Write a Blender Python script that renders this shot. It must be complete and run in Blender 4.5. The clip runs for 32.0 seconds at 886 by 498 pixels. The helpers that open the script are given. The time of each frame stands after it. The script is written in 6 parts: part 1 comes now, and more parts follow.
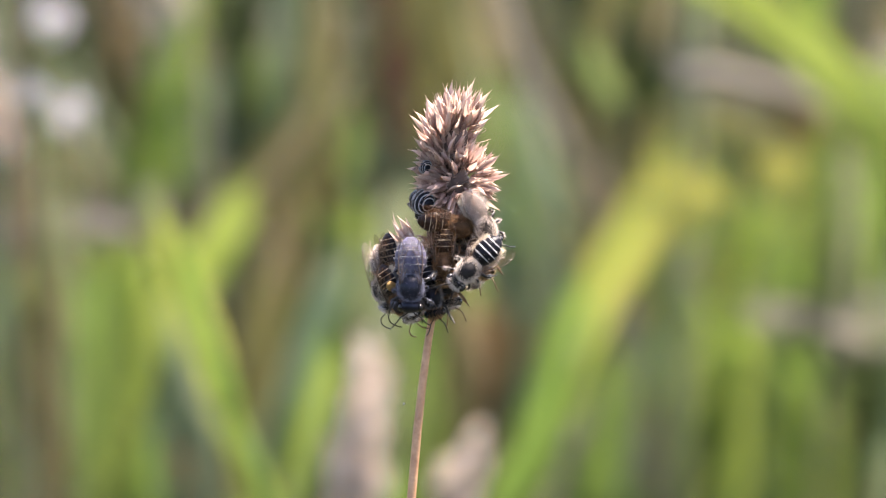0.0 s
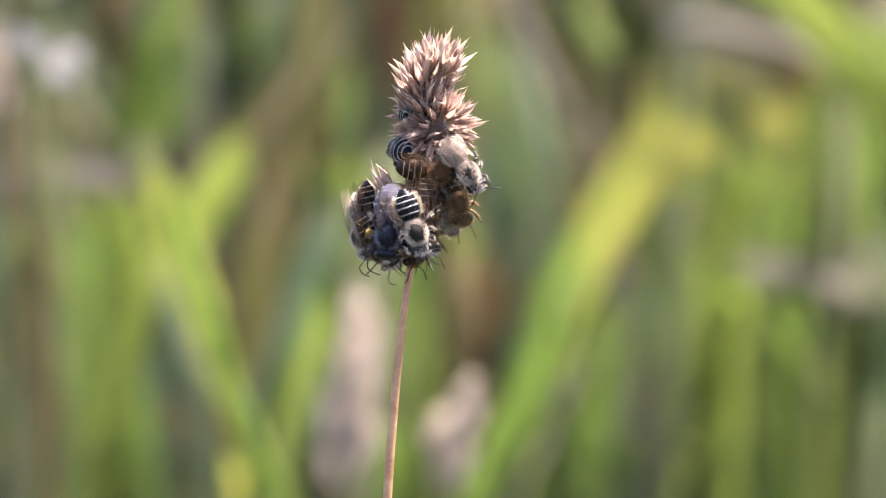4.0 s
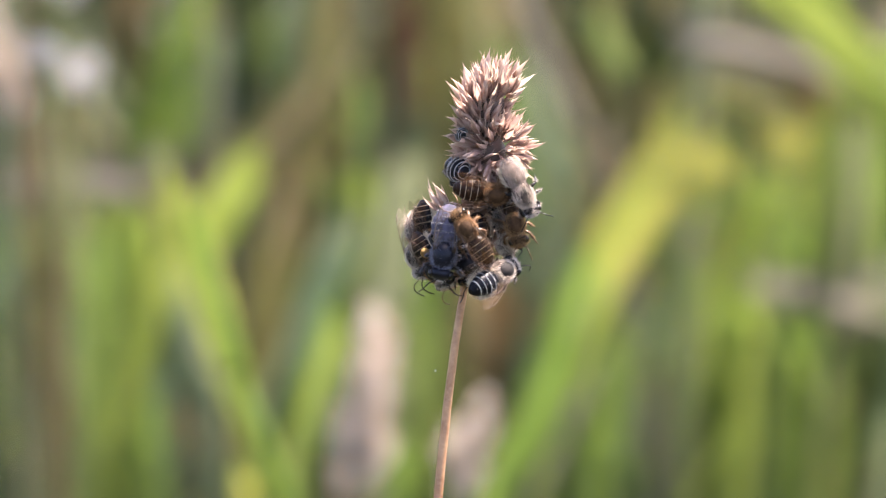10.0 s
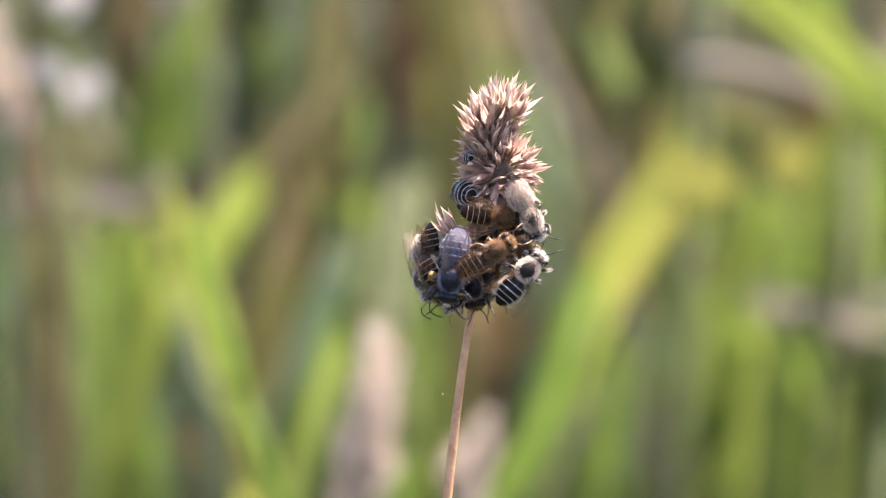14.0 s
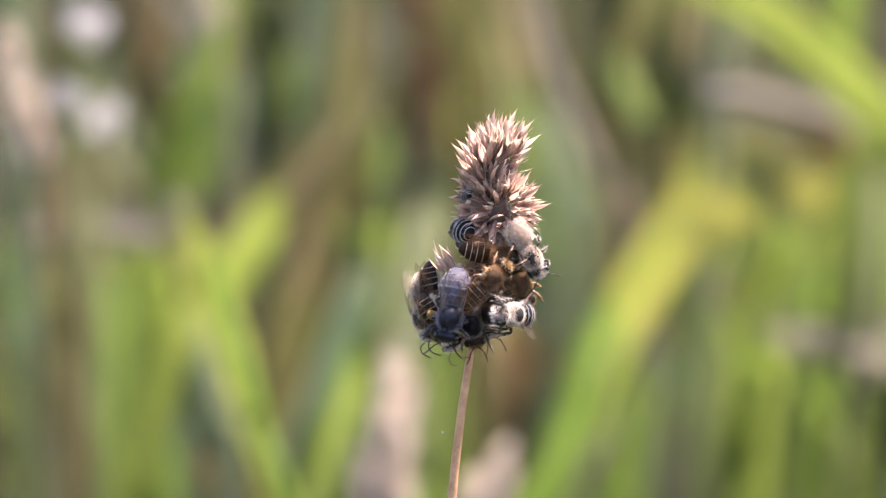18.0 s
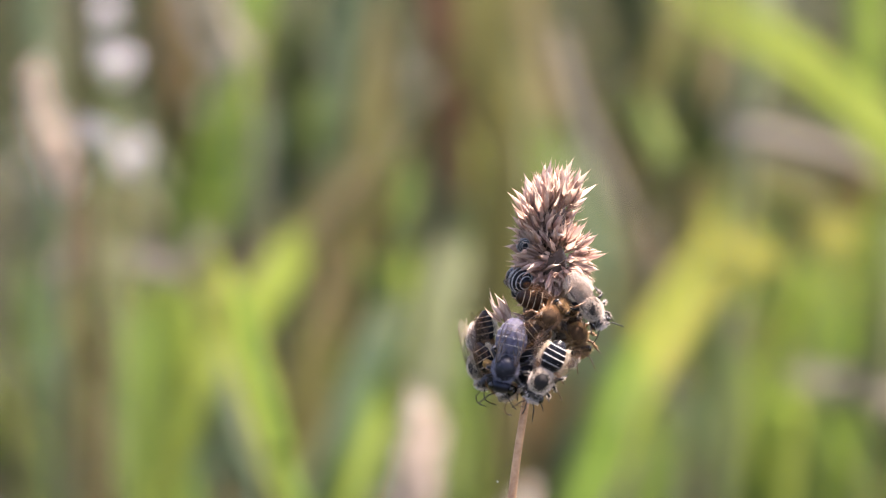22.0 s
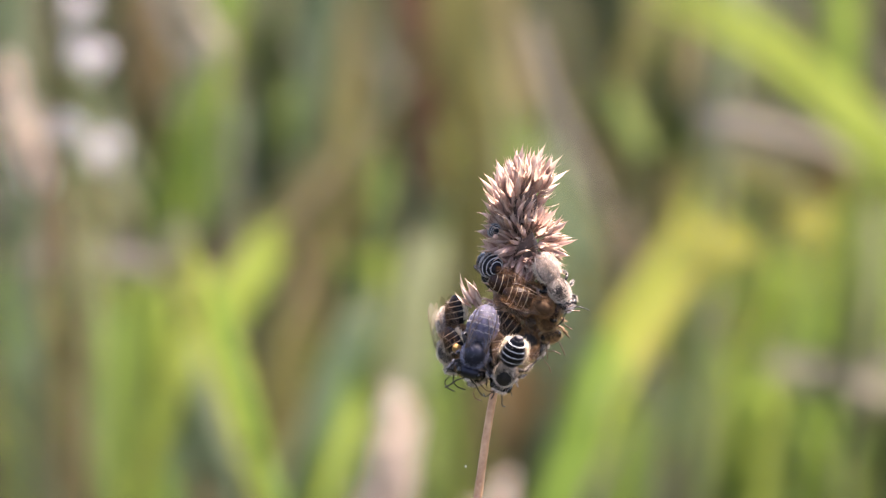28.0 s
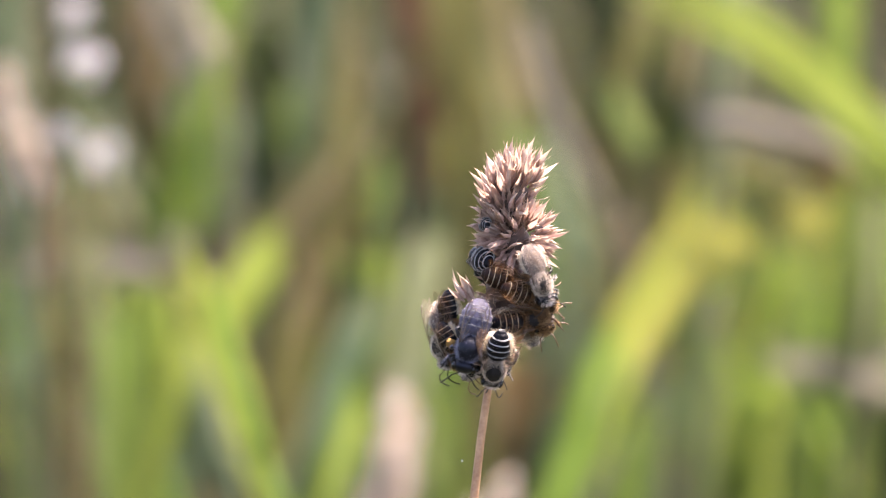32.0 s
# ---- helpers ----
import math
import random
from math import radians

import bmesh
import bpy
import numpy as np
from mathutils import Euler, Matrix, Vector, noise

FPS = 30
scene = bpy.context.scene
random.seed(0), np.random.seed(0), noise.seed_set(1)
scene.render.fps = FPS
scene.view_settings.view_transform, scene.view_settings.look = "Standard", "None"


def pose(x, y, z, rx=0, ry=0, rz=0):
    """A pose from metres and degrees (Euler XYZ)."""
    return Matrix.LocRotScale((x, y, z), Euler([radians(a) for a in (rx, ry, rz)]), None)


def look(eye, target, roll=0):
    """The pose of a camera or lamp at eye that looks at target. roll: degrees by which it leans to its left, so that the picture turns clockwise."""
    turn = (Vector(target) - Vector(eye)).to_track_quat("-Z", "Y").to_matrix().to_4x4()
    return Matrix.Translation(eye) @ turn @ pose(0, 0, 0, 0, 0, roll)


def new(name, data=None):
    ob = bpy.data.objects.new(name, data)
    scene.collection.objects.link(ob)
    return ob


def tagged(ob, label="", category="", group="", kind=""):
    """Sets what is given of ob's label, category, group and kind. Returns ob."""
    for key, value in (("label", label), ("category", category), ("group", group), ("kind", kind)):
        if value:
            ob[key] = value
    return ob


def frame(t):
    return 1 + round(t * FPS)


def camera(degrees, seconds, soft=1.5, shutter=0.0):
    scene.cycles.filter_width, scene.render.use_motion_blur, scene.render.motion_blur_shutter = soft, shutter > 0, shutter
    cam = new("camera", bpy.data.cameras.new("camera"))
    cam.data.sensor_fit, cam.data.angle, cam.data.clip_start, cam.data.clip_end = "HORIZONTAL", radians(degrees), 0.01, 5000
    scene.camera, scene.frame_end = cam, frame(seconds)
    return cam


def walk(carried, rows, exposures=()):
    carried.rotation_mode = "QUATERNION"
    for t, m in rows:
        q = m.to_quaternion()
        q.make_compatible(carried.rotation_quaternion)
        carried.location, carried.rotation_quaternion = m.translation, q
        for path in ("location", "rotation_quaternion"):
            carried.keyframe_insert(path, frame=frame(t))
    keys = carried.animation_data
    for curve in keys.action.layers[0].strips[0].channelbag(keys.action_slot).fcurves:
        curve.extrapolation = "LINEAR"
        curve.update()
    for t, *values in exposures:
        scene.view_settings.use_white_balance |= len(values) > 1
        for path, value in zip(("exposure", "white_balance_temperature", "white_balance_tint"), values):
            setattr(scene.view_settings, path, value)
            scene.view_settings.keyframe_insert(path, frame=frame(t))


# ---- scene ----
# One lens of long reach, focused on the bees; the meadow behind falls out of focus.
DIST = 0.509
cam = camera(14.0, 32.0, soft=1.15)
cam.data.dof.use_dof = True
cam.data.dof.focus_distance = 0.504
cam.data.dof.aperture_fstop = 14.5
cam.data.dof.aperture_blades = 0

# The camera looks 9 degrees down; BASE is the frame that it shares with the stalk.
BASE = pose(0, 0, 0.62, -9)

# seconds, turn left, turn up, lean (degrees), aside and up (millimetres)
CAMERA = [
    (0, 0.004, 0.005, -0.01, 0.06, -0.08),
    (0.5, 0.068, -0.118, -0.02, -0.01, -0.11),
    (1, 0.075, -0.321, -0.04, -0.11, -0.17),
    (1.5, 0.094, -0.327, -0.03, -0.21, -0.27),
    (2, 0.115, -0.260, -0.02, -0.25, -0.45),
    (2.5, 0.017, -0.401, -0.01, -0.18, -0.69),
    (3, 0.041, -0.592, 0.01, -0.00, -0.95),
    (3.5, -0.051, -0.723, 0.04, 0.17, -1.17),
    (5.5, -0.195, -0.559, 0.30, -1.87, -0.92),
    (6, -0.211, -0.566, 0.35, -2.35, -0.70),
    (6.5, -0.121, -0.569, 0.43, -2.82, -0.45),
    (7, -0.054, -0.674, 0.58, -3.34, -0.17),
    (7.5, -0.016, -0.691, 0.74, -3.84, 0.08),
    (8, -0.042, -0.601, 0.84, -4.18, 0.24),
    (8.5, -0.014, -0.498, 0.88, -4.29, 0.31),
    (9, -0.003, -0.520, 0.91, -4.23, 0.40),
    (9.5, -0.037, -0.552, 0.97, -4.16, 0.62),
    (10, -0.098, -0.578, 1.03, -4.26, 1.01),
    (10.5, -0.116, -0.581, 1.10, -4.60, 1.48),
    (11, 0.006, -0.662, 1.19, -5.13, 1.89),
    (11.5, -0.041, -0.738, 1.26, -5.69, 2.11),
    (12, 0.046, -0.655, 1.29, -6.12, 2.10),
    (12.5, 0.006, -0.572, 1.26, -6.35, 1.93),
    (13, -0.052, -0.513, 1.17, -6.41, 1.73),
    (13.5, -0.176, -0.344, 1.10, -6.46, 1.61),
    (14, -0.178, -0.317, 1.11, -6.58, 1.61),
    (14.5, -0.079, -0.245, 1.19, -6.77, 1.71),
    (15, -0.048, -0.246, 1.27, -6.97, 1.83),
    (15.5, 0.093, -0.217, 1.30, -7.08, 1.94),
    (17.5, 0.150, -0.041, 1.39, -6.10, 2.39),
    (18, 0.149, 0.098, 1.42, -6.37, 2.56),
    (18.5, 0.325, 0.193, 1.47, -6.84, 2.74),
    (19, 0.386, 0.215, 1.55, -7.41, 2.94),
    (19.5, 0.493, 0.224, 1.66, -7.97, 3.18),
    (20, 0.516, 0.306, 1.78, -8.43, 3.48),
    (20.5, 0.381, 0.303, 1.87, -8.79, 3.89),
    (21, 0.413, 0.465, 1.95, -9.11, 4.42),
    (21.5, 0.388, 0.500, 2.04, -9.45, 5.03),
    (22, 0.399, 0.558, 2.13, -9.81, 5.60),
    (22.5, 0.416, 0.611, 2.20, -10.11, 6.05),
    (23, 0.442, 0.583, 2.19, -10.28, 6.34),
    (23.5, 0.349, 0.648, 2.12, -10.30, 6.46),
    (24, 0.212, 0.644, 2.03, -10.24, 6.46),
    (24.5, 0.164, 0.342, 1.96, -10.16, 6.32),
    (26.5, 0.127, 0.370, 1.67, -10.01, 5.06),
    (27, 0.075, 0.352, 1.66, -9.81, 4.97),
    (27.5, 0.022, 0.435, 1.65, -9.58, 4.87),
    (28, 0.016, 0.493, 1.61, -9.37, 4.69),
    (28.5, 0.002, 0.507, 1.53, -9.20, 4.43),
    (29, 0.164, 0.472, 1.45, -9.07, 4.13),
    (29.5, 0.196, 0.505, 1.38, -8.90, 3.82),
    (30, 0.239, 0.547, 1.29, -8.64, 3.51),
    (30.5, 0.214, 0.575, 1.14, -8.25, 3.18),
    (31, 0.118, 0.546, 0.95, -7.79, 2.84),
    (31.5, 0.032, 0.536, 0.79, -7.33, 2.54),
    (32, 0.121, 0.617, 0.71, -6.94, 2.32),
]


def eye_row(turn, up, lean, aside, rise):
    return BASE @ pose(aside / 1000, -DIST, rise / 1000) @ pose(0, 0, 0, 0, 0, turn) @ pose(0, 0, 0, 90 + up) @ pose(0, 0, 0, 0, 0, lean)


walk(cam, [(t, eye_row(a, b, c, d, e)) for t, a, b, c, d, e in CAMERA], exposures=[(0, 2.68, 6600, 20.5), (12, 2.73, 6700, 22.5), (20, 2.76, 6850, 24), (32, 2.80, 6850, 25)])

# ---- light ----
# the sun stands high behind the stalk
world = bpy.data.worlds.new("sky")
scene.world = world
world.use_nodes = True
wn = world.node_tree
sky = wn.nodes.new("ShaderNodeTexSky")
sky.sky_type, sky.sun_disc = "NISHITA", False
sun_way = Vector((0.28, 0.20, 0.94)).normalized()
sky.air_density, sky.dust_density = 1.0, 2.5
sky.sun_elevation = math.asin(sun_way.z)
sky.sun_rotation = math.atan2(sun_way.x, sun_way.y)
wn.links.new(sky.outputs[0], wn.nodes["Background"].inputs[0])
wn.nodes["Background"].inputs[1].default_value = 0.085
sun = new("sun", bpy.data.lights.new("sun", "SUN"))
sun.data.energy, sun.data.angle, sun.data.color = 5.0, radians(0.5), (1.0, 0.94, 0.84)
sun.matrix_world = look(sun_way * 10, (0, 0, 0))


# ---- materials ----
def surface(name, low, high, size, rough=0.6, bump=0.3, thin=0.0, vary=0.0, sheen=0.0, alpha=1.0, island=False, spec=0.5, coat=0.0, film=0.0, tip=None, reach=(0.0, 1.0), ribs=0.0):
    """A material that runs from low to high over two scales of noise; size: metres of the coarse scale."""
    m = bpy.data.materials.new(name)
    m.use_nodes = True
    n, link = m.node_tree.nodes, m.node_tree.links
    body, out = n["Principled BSDF"], n["Material Output"]
    at = n.new("ShaderNodeTexCoord")
    coarse, fine = n.new("ShaderNodeTexNoise"), n.new("ShaderNodeTexNoise")
    coarse.inputs["Scale"].default_value, fine.inputs["Scale"].default_value = 1 / size, 7 / size
    coarse.inputs["Detail"].default_value, fine.inputs["Detail"].default_value = 3, 4
    for t in (coarse, fine):
        link.new(at.outputs["Object"], t.inputs["Vector"])
    both = n.new("ShaderNodeMath")
    both.operation = "MULTIPLY_ADD"
    link.new(fine.outputs[0], both.inputs[0])
    both.inputs[1].default_value = 0.45
    link.new(coarse.outputs[0], both.inputs[2])
    level = both.outputs[0]
    if vary:
        own = n.new("ShaderNodeNewGeometry" if island else "ShaderNodeObjectInfo")
        add = n.new("ShaderNodeMath")
        add.operation = "MULTIPLY_ADD"
        link.new(own.outputs["Random Per Island" if island else "Random"], add.inputs[0])
        add.inputs[1].default_value = vary
        link.new(level, add.inputs[2])
        less = n.new("ShaderNodeMath")
        less.operation = "SUBTRACT"
        link.new(add.outputs[0], less.inputs[0])
        less.inputs[1].default_value = vary / 2
        level = less.outputs[0]
    ramp = n.new("ShaderNodeValToRGB")
    ramp.color_ramp.elements[0].position, ramp.color_ramp.elements[1].position = 0.42, 1.02
    ramp.color_ramp.elements[0].color, ramp.color_ramp.elements[1].color = (*low, 1), (*high, 1)
    link.new(level, ramp.inputs[0])
    colour = ramp.outputs[0]
    if tip:
        # dry membranous ends, paler along the length and at the margins
        apart, run, edge, paler = n.new("ShaderNodeSeparateXYZ"), n.new("ShaderNodeMapRange"), n.new("ShaderNodeMath"), n.new("ShaderNodeMix")
        link.new(at.outputs["Object"], apart.inputs[0])
        link.new(apart.outputs[0], run.inputs[0])
        run.inputs[1].default_value, run.inputs[2].default_value = reach
        edge.operation = "MULTIPLY_ADD"
        link.new(fine.outputs[0], edge.inputs[0])
        edge.inputs[1].default_value = 0.5
        link.new(run.outputs[0], edge.inputs[2])
        run.inputs[3].default_value, run.inputs[4].default_value = -0.3, 0.75
        edge.use_clamp = True
        paler.data_type = "RGBA"
        link.new(edge.outputs[0], paler.inputs[0])
        link.new(colour, paler.inputs[6])
        paler.inputs[7].default_value = (*tip, 1)
        colour = paler.outputs[2]
    link.new(colour, body.inputs["Base Color"])
    body.inputs["Roughness"].default_value = rough
    body.inputs["Specular IOR Level"].default_value = spec
    body.inputs["Sheen Weight"].default_value = sheen
    body.inputs["Coat Weight"].default_value = coat
    body.inputs["Thin Film Thickness"].default_value = film
    if bump:
        relief = n.new("ShaderNodeBump")
        relief.inputs["Strength"].default_value, relief.inputs["Distance"].default_value = bump, size * 0.1
        height = fine.outputs[0]
        if ribs:
            # fine ribs along the length
            wave = n.new("ShaderNodeTexWave")
            wave.bands_direction = "Y"
            wave.inputs["Scale"].default_value, wave.inputs["Distortion"].default_value = ribs, 1.5
            link.new(at.outputs["Object"], wave.inputs["Vector"])
            height = wave.outputs[1]
        link.new(height, relief.inputs["Height"])
        link.new(relief.outputs[0], body.inputs["Normal"])
    last = body.outputs[0]
    if thin:
        through_light, mix = n.new("ShaderNodeBsdfTranslucent"), n.new("ShaderNodeMixShader")
        link.new(colour, through_light.inputs[0])
        mix.inputs[0].default_value = thin
        link.new(last, mix.inputs[1])
        link.new(through_light.outputs[0], mix.inputs[2])
        last = mix.outputs[0]
    if alpha < 1:
        clear, mix = n.new("ShaderNodeBsdfTransparent"), n.new("ShaderNodeMixShader")
        mix.inputs[0].default_value = alpha
        link.new(clear.outputs[0], mix.inputs[1])
        link.new(last, mix.inputs[2])
        last = mix.outputs[0]
    link.new(last, out.inputs[0])
    return m


MAT = {
    "glume": surface("glume", (0.2646, 0.1560, 0.1222), (0.5605, 0.3755, 0.3054), 0.0016, 0.55, 0.5, thin=0.36, vary=0.5, tip=(0.56, 0.42, 0.315), reach=(0.0016, 0.0044), ribs=900),
    "glume_pale": surface("glume_pale", (0.2978, 0.1952, 0.1544), (0.5255, 0.3905, 0.3176), 0.0016, 0.55, 0.4, thin=0.36, vary=0.3, tip=(0.58, 0.46, 0.35), reach=(0.0016, 0.0044), ribs=900),
    "stem": surface("stem", (0.30, 0.135, 0.062), (0.62, 0.36, 0.19), 0.003, 0.42, 0.4, vary=0.1),
    "cuticle": surface("cuticle", (0.0012, 0.0012, 0.0020), (0.0055, 0.0055, 0.0090), 0.0008, 0.3, 0.35, spec=0.12),
    "cuticle_brown": surface("cuticle_brown", (0.0060, 0.0025, 0.0012), (0.0300, 0.0115, 0.0045), 0.0009, 0.36, 0.35, spec=0.15),
    "eye": surface("eye", (0.003, 0.0025, 0.0025), (0.010, 0.008, 0.007), 0.0003, 0.25, 0.2, spec=0.3),
    "band_white": surface("band_white", (0.3120, 0.3072, 0.2957), (0.4992, 0.4992, 0.4973), 0.0005, 0.8, 0.6, thin=0.2),
    "band_cream": surface("band_cream", (0.2700, 0.2150, 0.1400), (0.4600, 0.3800, 0.2650), 0.0005, 0.8, 0.6, thin=0.2),
    "band_dim": surface("band_dim", (0.07, 0.07, 0.075), (0.17, 0.17, 0.18), 0.0005, 0.8, 0.6),
    "fur_grey": surface("fur_grey", (0.44, 0.36, 0.30), (0.86, 0.76, 0.66), 0.001, 0.6, 0, thin=0.35, vary=0.6, island=True),
    "fur_dark": surface("fur_dark", (0.060, 0.050, 0.050), (0.36, 0.33, 0.33), 0.001, 0.6, 0, thin=0.25, vary=0.5, island=True),
    "fur_blue": surface("fur_blue", (0.045, 0.048, 0.080), (0.300, 0.305, 0.390), 0.001, 0.6, 0, thin=0.3, vary=0.6, island=True),
    "shell_navy": surface("shell_navy", (0.0020, 0.0025, 0.0060), (0.0090, 0.0105, 0.0200), 0.0008, 0.3, 0.3, spec=0.2),
    "fur_tawny": surface("fur_tawny", (0.2160, 0.1215, 0.0480), (0.5040, 0.3330, 0.1700), 0.001, 0.6, 0, thin=0.4, vary=0.4, island=True),
    "fur_brown": surface("fur_brown", (0.1230, 0.0608, 0.0265), (0.3772, 0.2145, 0.1014), 0.001, 0.6, 0, thin=0.35, vary=0.5, island=True),
    "fur_cream": surface("fur_cream", (0.55, 0.46, 0.34), (0.86, 0.78, 0.64), 0.001, 0.6, 0, thin=0.4, vary=0.3, island=True),
    "fur_white": surface("fur_white", (0.5520, 0.4700, 0.4320), (0.8280, 0.7520, 0.7104), 0.001, 0.6, 0, thin=0.35, vary=0.3, island=True),
    "wing": surface("wing", (0.20, 0.16, 0.14), (0.36, 0.30, 0.27), 0.002, 0.25, 0.4, thin=0.3, alpha=0.4, spec=0.8),
    "wing_brown": surface("wing_brown", (0.1105, 0.0663, 0.0399), (0.2550, 0.1615, 0.1045), 0.002, 0.3, 0.4, thin=0.5, alpha=0.2, spec=0.4),
    "wing_smoky": surface("wing_smoky", (0.11, 0.095, 0.105), (0.30, 0.26, 0.28), 0.0012, 0.32, 0.9, thin=0.3, alpha=0.26, spec=0.4, film=380),
    "wing_amber": surface("wing_amber", (0.0595, 0.0255, 0.0090), (0.1360, 0.0638, 0.0225), 0.0015, 0.32, 0.5, thin=0.12, alpha=0.34, spec=0.12),
    "wing_pearl": surface("wing_pearl", (0.360, 0.270, 0.210), (0.620, 0.490, 0.410), 0.0012, 0.35, 0.6, thin=0.4, alpha=0.2, spec=0.4),
    "under_grey": surface("under_grey", (0.006, 0.005, 0.005), (0.024, 0.020, 0.018), 0.0006, 0.7, 0.8, spec=0.15),
    "under_tawny": surface("under_tawny", (0.022, 0.011, 0.005), (0.090, 0.045, 0.018), 0.0006, 0.8, 0.8, spec=0.2),
    "shell_violet": surface("shell_violet", (0.024, 0.022, 0.038), (0.115, 0.105, 0.155), 0.0007, 0.45, 0.8, spec=0.15),
    "felt": surface("felt", (0.045, 0.035, 0.032), (0.150, 0.115, 0.098), 0.0007, 0.8, 0.8),
    "core": surface("core", (0.045, 0.026, 0.018), (0.13, 0.080, 0.055), 0.002, 0.7, 0.6),
    "vein": surface("vein", (0.03, 0.018, 0.01), (0.09, 0.05, 0.03), 0.001, 0.4, 0),
    "leg": surface("leg", (0.0040, 0.0034, 0.0032), (0.0200, 0.0160, 0.0130), 0.0008, 0.4, 0.3, spec=0.25),
    "leg_brown": surface("leg_brown", (0.055, 0.026, 0.011), (0.190, 0.098, 0.044), 0.0008, 0.4, 0.3),
    "pollen": surface("pollen", (0.1620, 0.0810, 0.0132), (0.2790, 0.1620, 0.0408), 0.0004, 0.8, 0.8, thin=0.15),
    "leaf_lime": surface("leaf_lime", (0.1374, 0.1860, 0.0291), (0.2501, 0.3098, 0.0644), 0.03, 0.45, 0.2, thin=0.5),
    "leaf_yellow": surface("leaf_yellow", (0.2326, 0.2438, 0.0467), (0.3875, 0.3807, 0.0887), 0.03, 0.45, 0.2, thin=0.5),
    "leaf_fresh": surface("leaf_fresh", (0.0722, 0.1303, 0.0183), (0.1455, 0.2206, 0.0444), 0.03, 0.45, 0.2, thin=0.5),
    "straw_mist": surface("straw_mist", (0.1315, 0.1509, 0.0791), (0.2279, 0.2544, 0.1440), 0.03, 0.5, 0.2, thin=0.45),
    "leaf_green": surface("leaf_green", (0.0740, 0.1200, 0.0280), (0.1658, 0.2096, 0.0696), 0.03, 0.45, 0.2, thin=0.45),
    "leaf_teal": surface("leaf_teal", (0.0529, 0.0890, 0.0497), (0.1233, 0.1780, 0.1052), 0.03, 0.4, 0.2, thin=0.35),
    "straw": surface("straw", (0.1624, 0.1238, 0.0614), (0.2819, 0.2222, 0.1278), 0.02, 0.6, 0.3, thin=0.3),
    "straw_pale": surface("straw_pale", (0.2007, 0.1770, 0.1338), (0.3040, 0.2765, 0.2172), 0.02, 0.6, 0.3, thin=0.5),
    "straw_grey": surface("straw_grey", (0.0960, 0.0880, 0.0808), (0.1760, 0.1600, 0.1487), 0.02, 0.6, 0.3, thin=0.25),
    "straw_brown": surface("straw_brown", (0.1043, 0.0607, 0.0236), (0.1948, 0.1222, 0.0524), 0.02, 0.6, 0.3, thin=0.25),
    "straw_red": surface("straw_red", (0.0770, 0.0349, 0.0195), (0.1385, 0.0756, 0.0487), 0.02, 0.6, 0.3, thin=0.25),
    "plume_pale": surface("plume_pale", (0.5549, 0.4739, 0.4161), (0.7768, 0.7204, 0.6472), 0.01, 0.7, 0.3, thin=0.6, vary=0.3, island=True),
    "petal_white": surface("petal_white", (0.4930, 0.4437, 0.4683), (0.7148, 0.6655, 0.6902), 0.005, 0.6, 0.2, thin=0.35, vary=0.2, island=True),
    "petal_yellow": surface("petal_yellow", (0.2432, 0.2368, 0.0480), (0.3968, 0.3840, 0.0800), 0.005, 0.6, 0.2, thin=0.4, vary=0.2, island=True),
    # dark green whose tone stands for shade in the gaps between plants
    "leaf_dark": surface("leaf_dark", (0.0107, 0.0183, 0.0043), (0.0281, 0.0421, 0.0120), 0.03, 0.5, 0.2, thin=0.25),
    # dark straw tone, shade painted in for dark spots among the grasses
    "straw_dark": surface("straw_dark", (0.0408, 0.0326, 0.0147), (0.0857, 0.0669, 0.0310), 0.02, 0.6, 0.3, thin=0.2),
    "leaf_olive": surface("leaf_olive", (0.0713, 0.0712, 0.0224), (0.1508, 0.1440, 0.0517), 0.03, 0.5, 0.2, thin=0.42),
    "ground": surface("ground", (0.010, 0.013, 0.005), (0.030, 0.034, 0.012), 0.25, 0.9, 0.6),
    "meadow_green": surface("meadow_green", (0.0144, 0.0244, 0.0047), (0.0512, 0.0693, 0.0149), 0.2, 0.5, 0.2, thin=0.4, vary=0.5, island=True),
    "meadow_straw": surface("meadow_straw", (0.0367, 0.0292, 0.0122), (0.1112, 0.0905, 0.0404), 0.2, 0.6, 0.2, thin=0.3, vary=0.5, island=True),
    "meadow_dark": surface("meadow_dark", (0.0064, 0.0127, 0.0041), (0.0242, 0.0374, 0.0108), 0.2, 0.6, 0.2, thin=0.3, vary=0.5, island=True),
}


# ---- building helpers ----
def mesh_of(name, bm, material, size=0.001, smooth=True):
    """A mesh from a bmesh drawn in millimetres."""
    me = bpy.data.meshes.new(name)
    bmesh.ops.scale(bm, vec=(size, size, size), verts=bm.verts)
    bmesh.ops.recalc_face_normals(bm, faces=bm.faces)
    for f in bm.faces:
        f.smooth = smooth
    bm.to_mesh(me)
    bm.free()
    me.materials.append(MAT[material])
    return me


def part(name, data, parent, label="", at=None):
    ob = new(name, data)
    ob.parent = parent
    if at is not None:
        ob.matrix_basis = at
    if label:
        tagged(ob, label)
    return ob


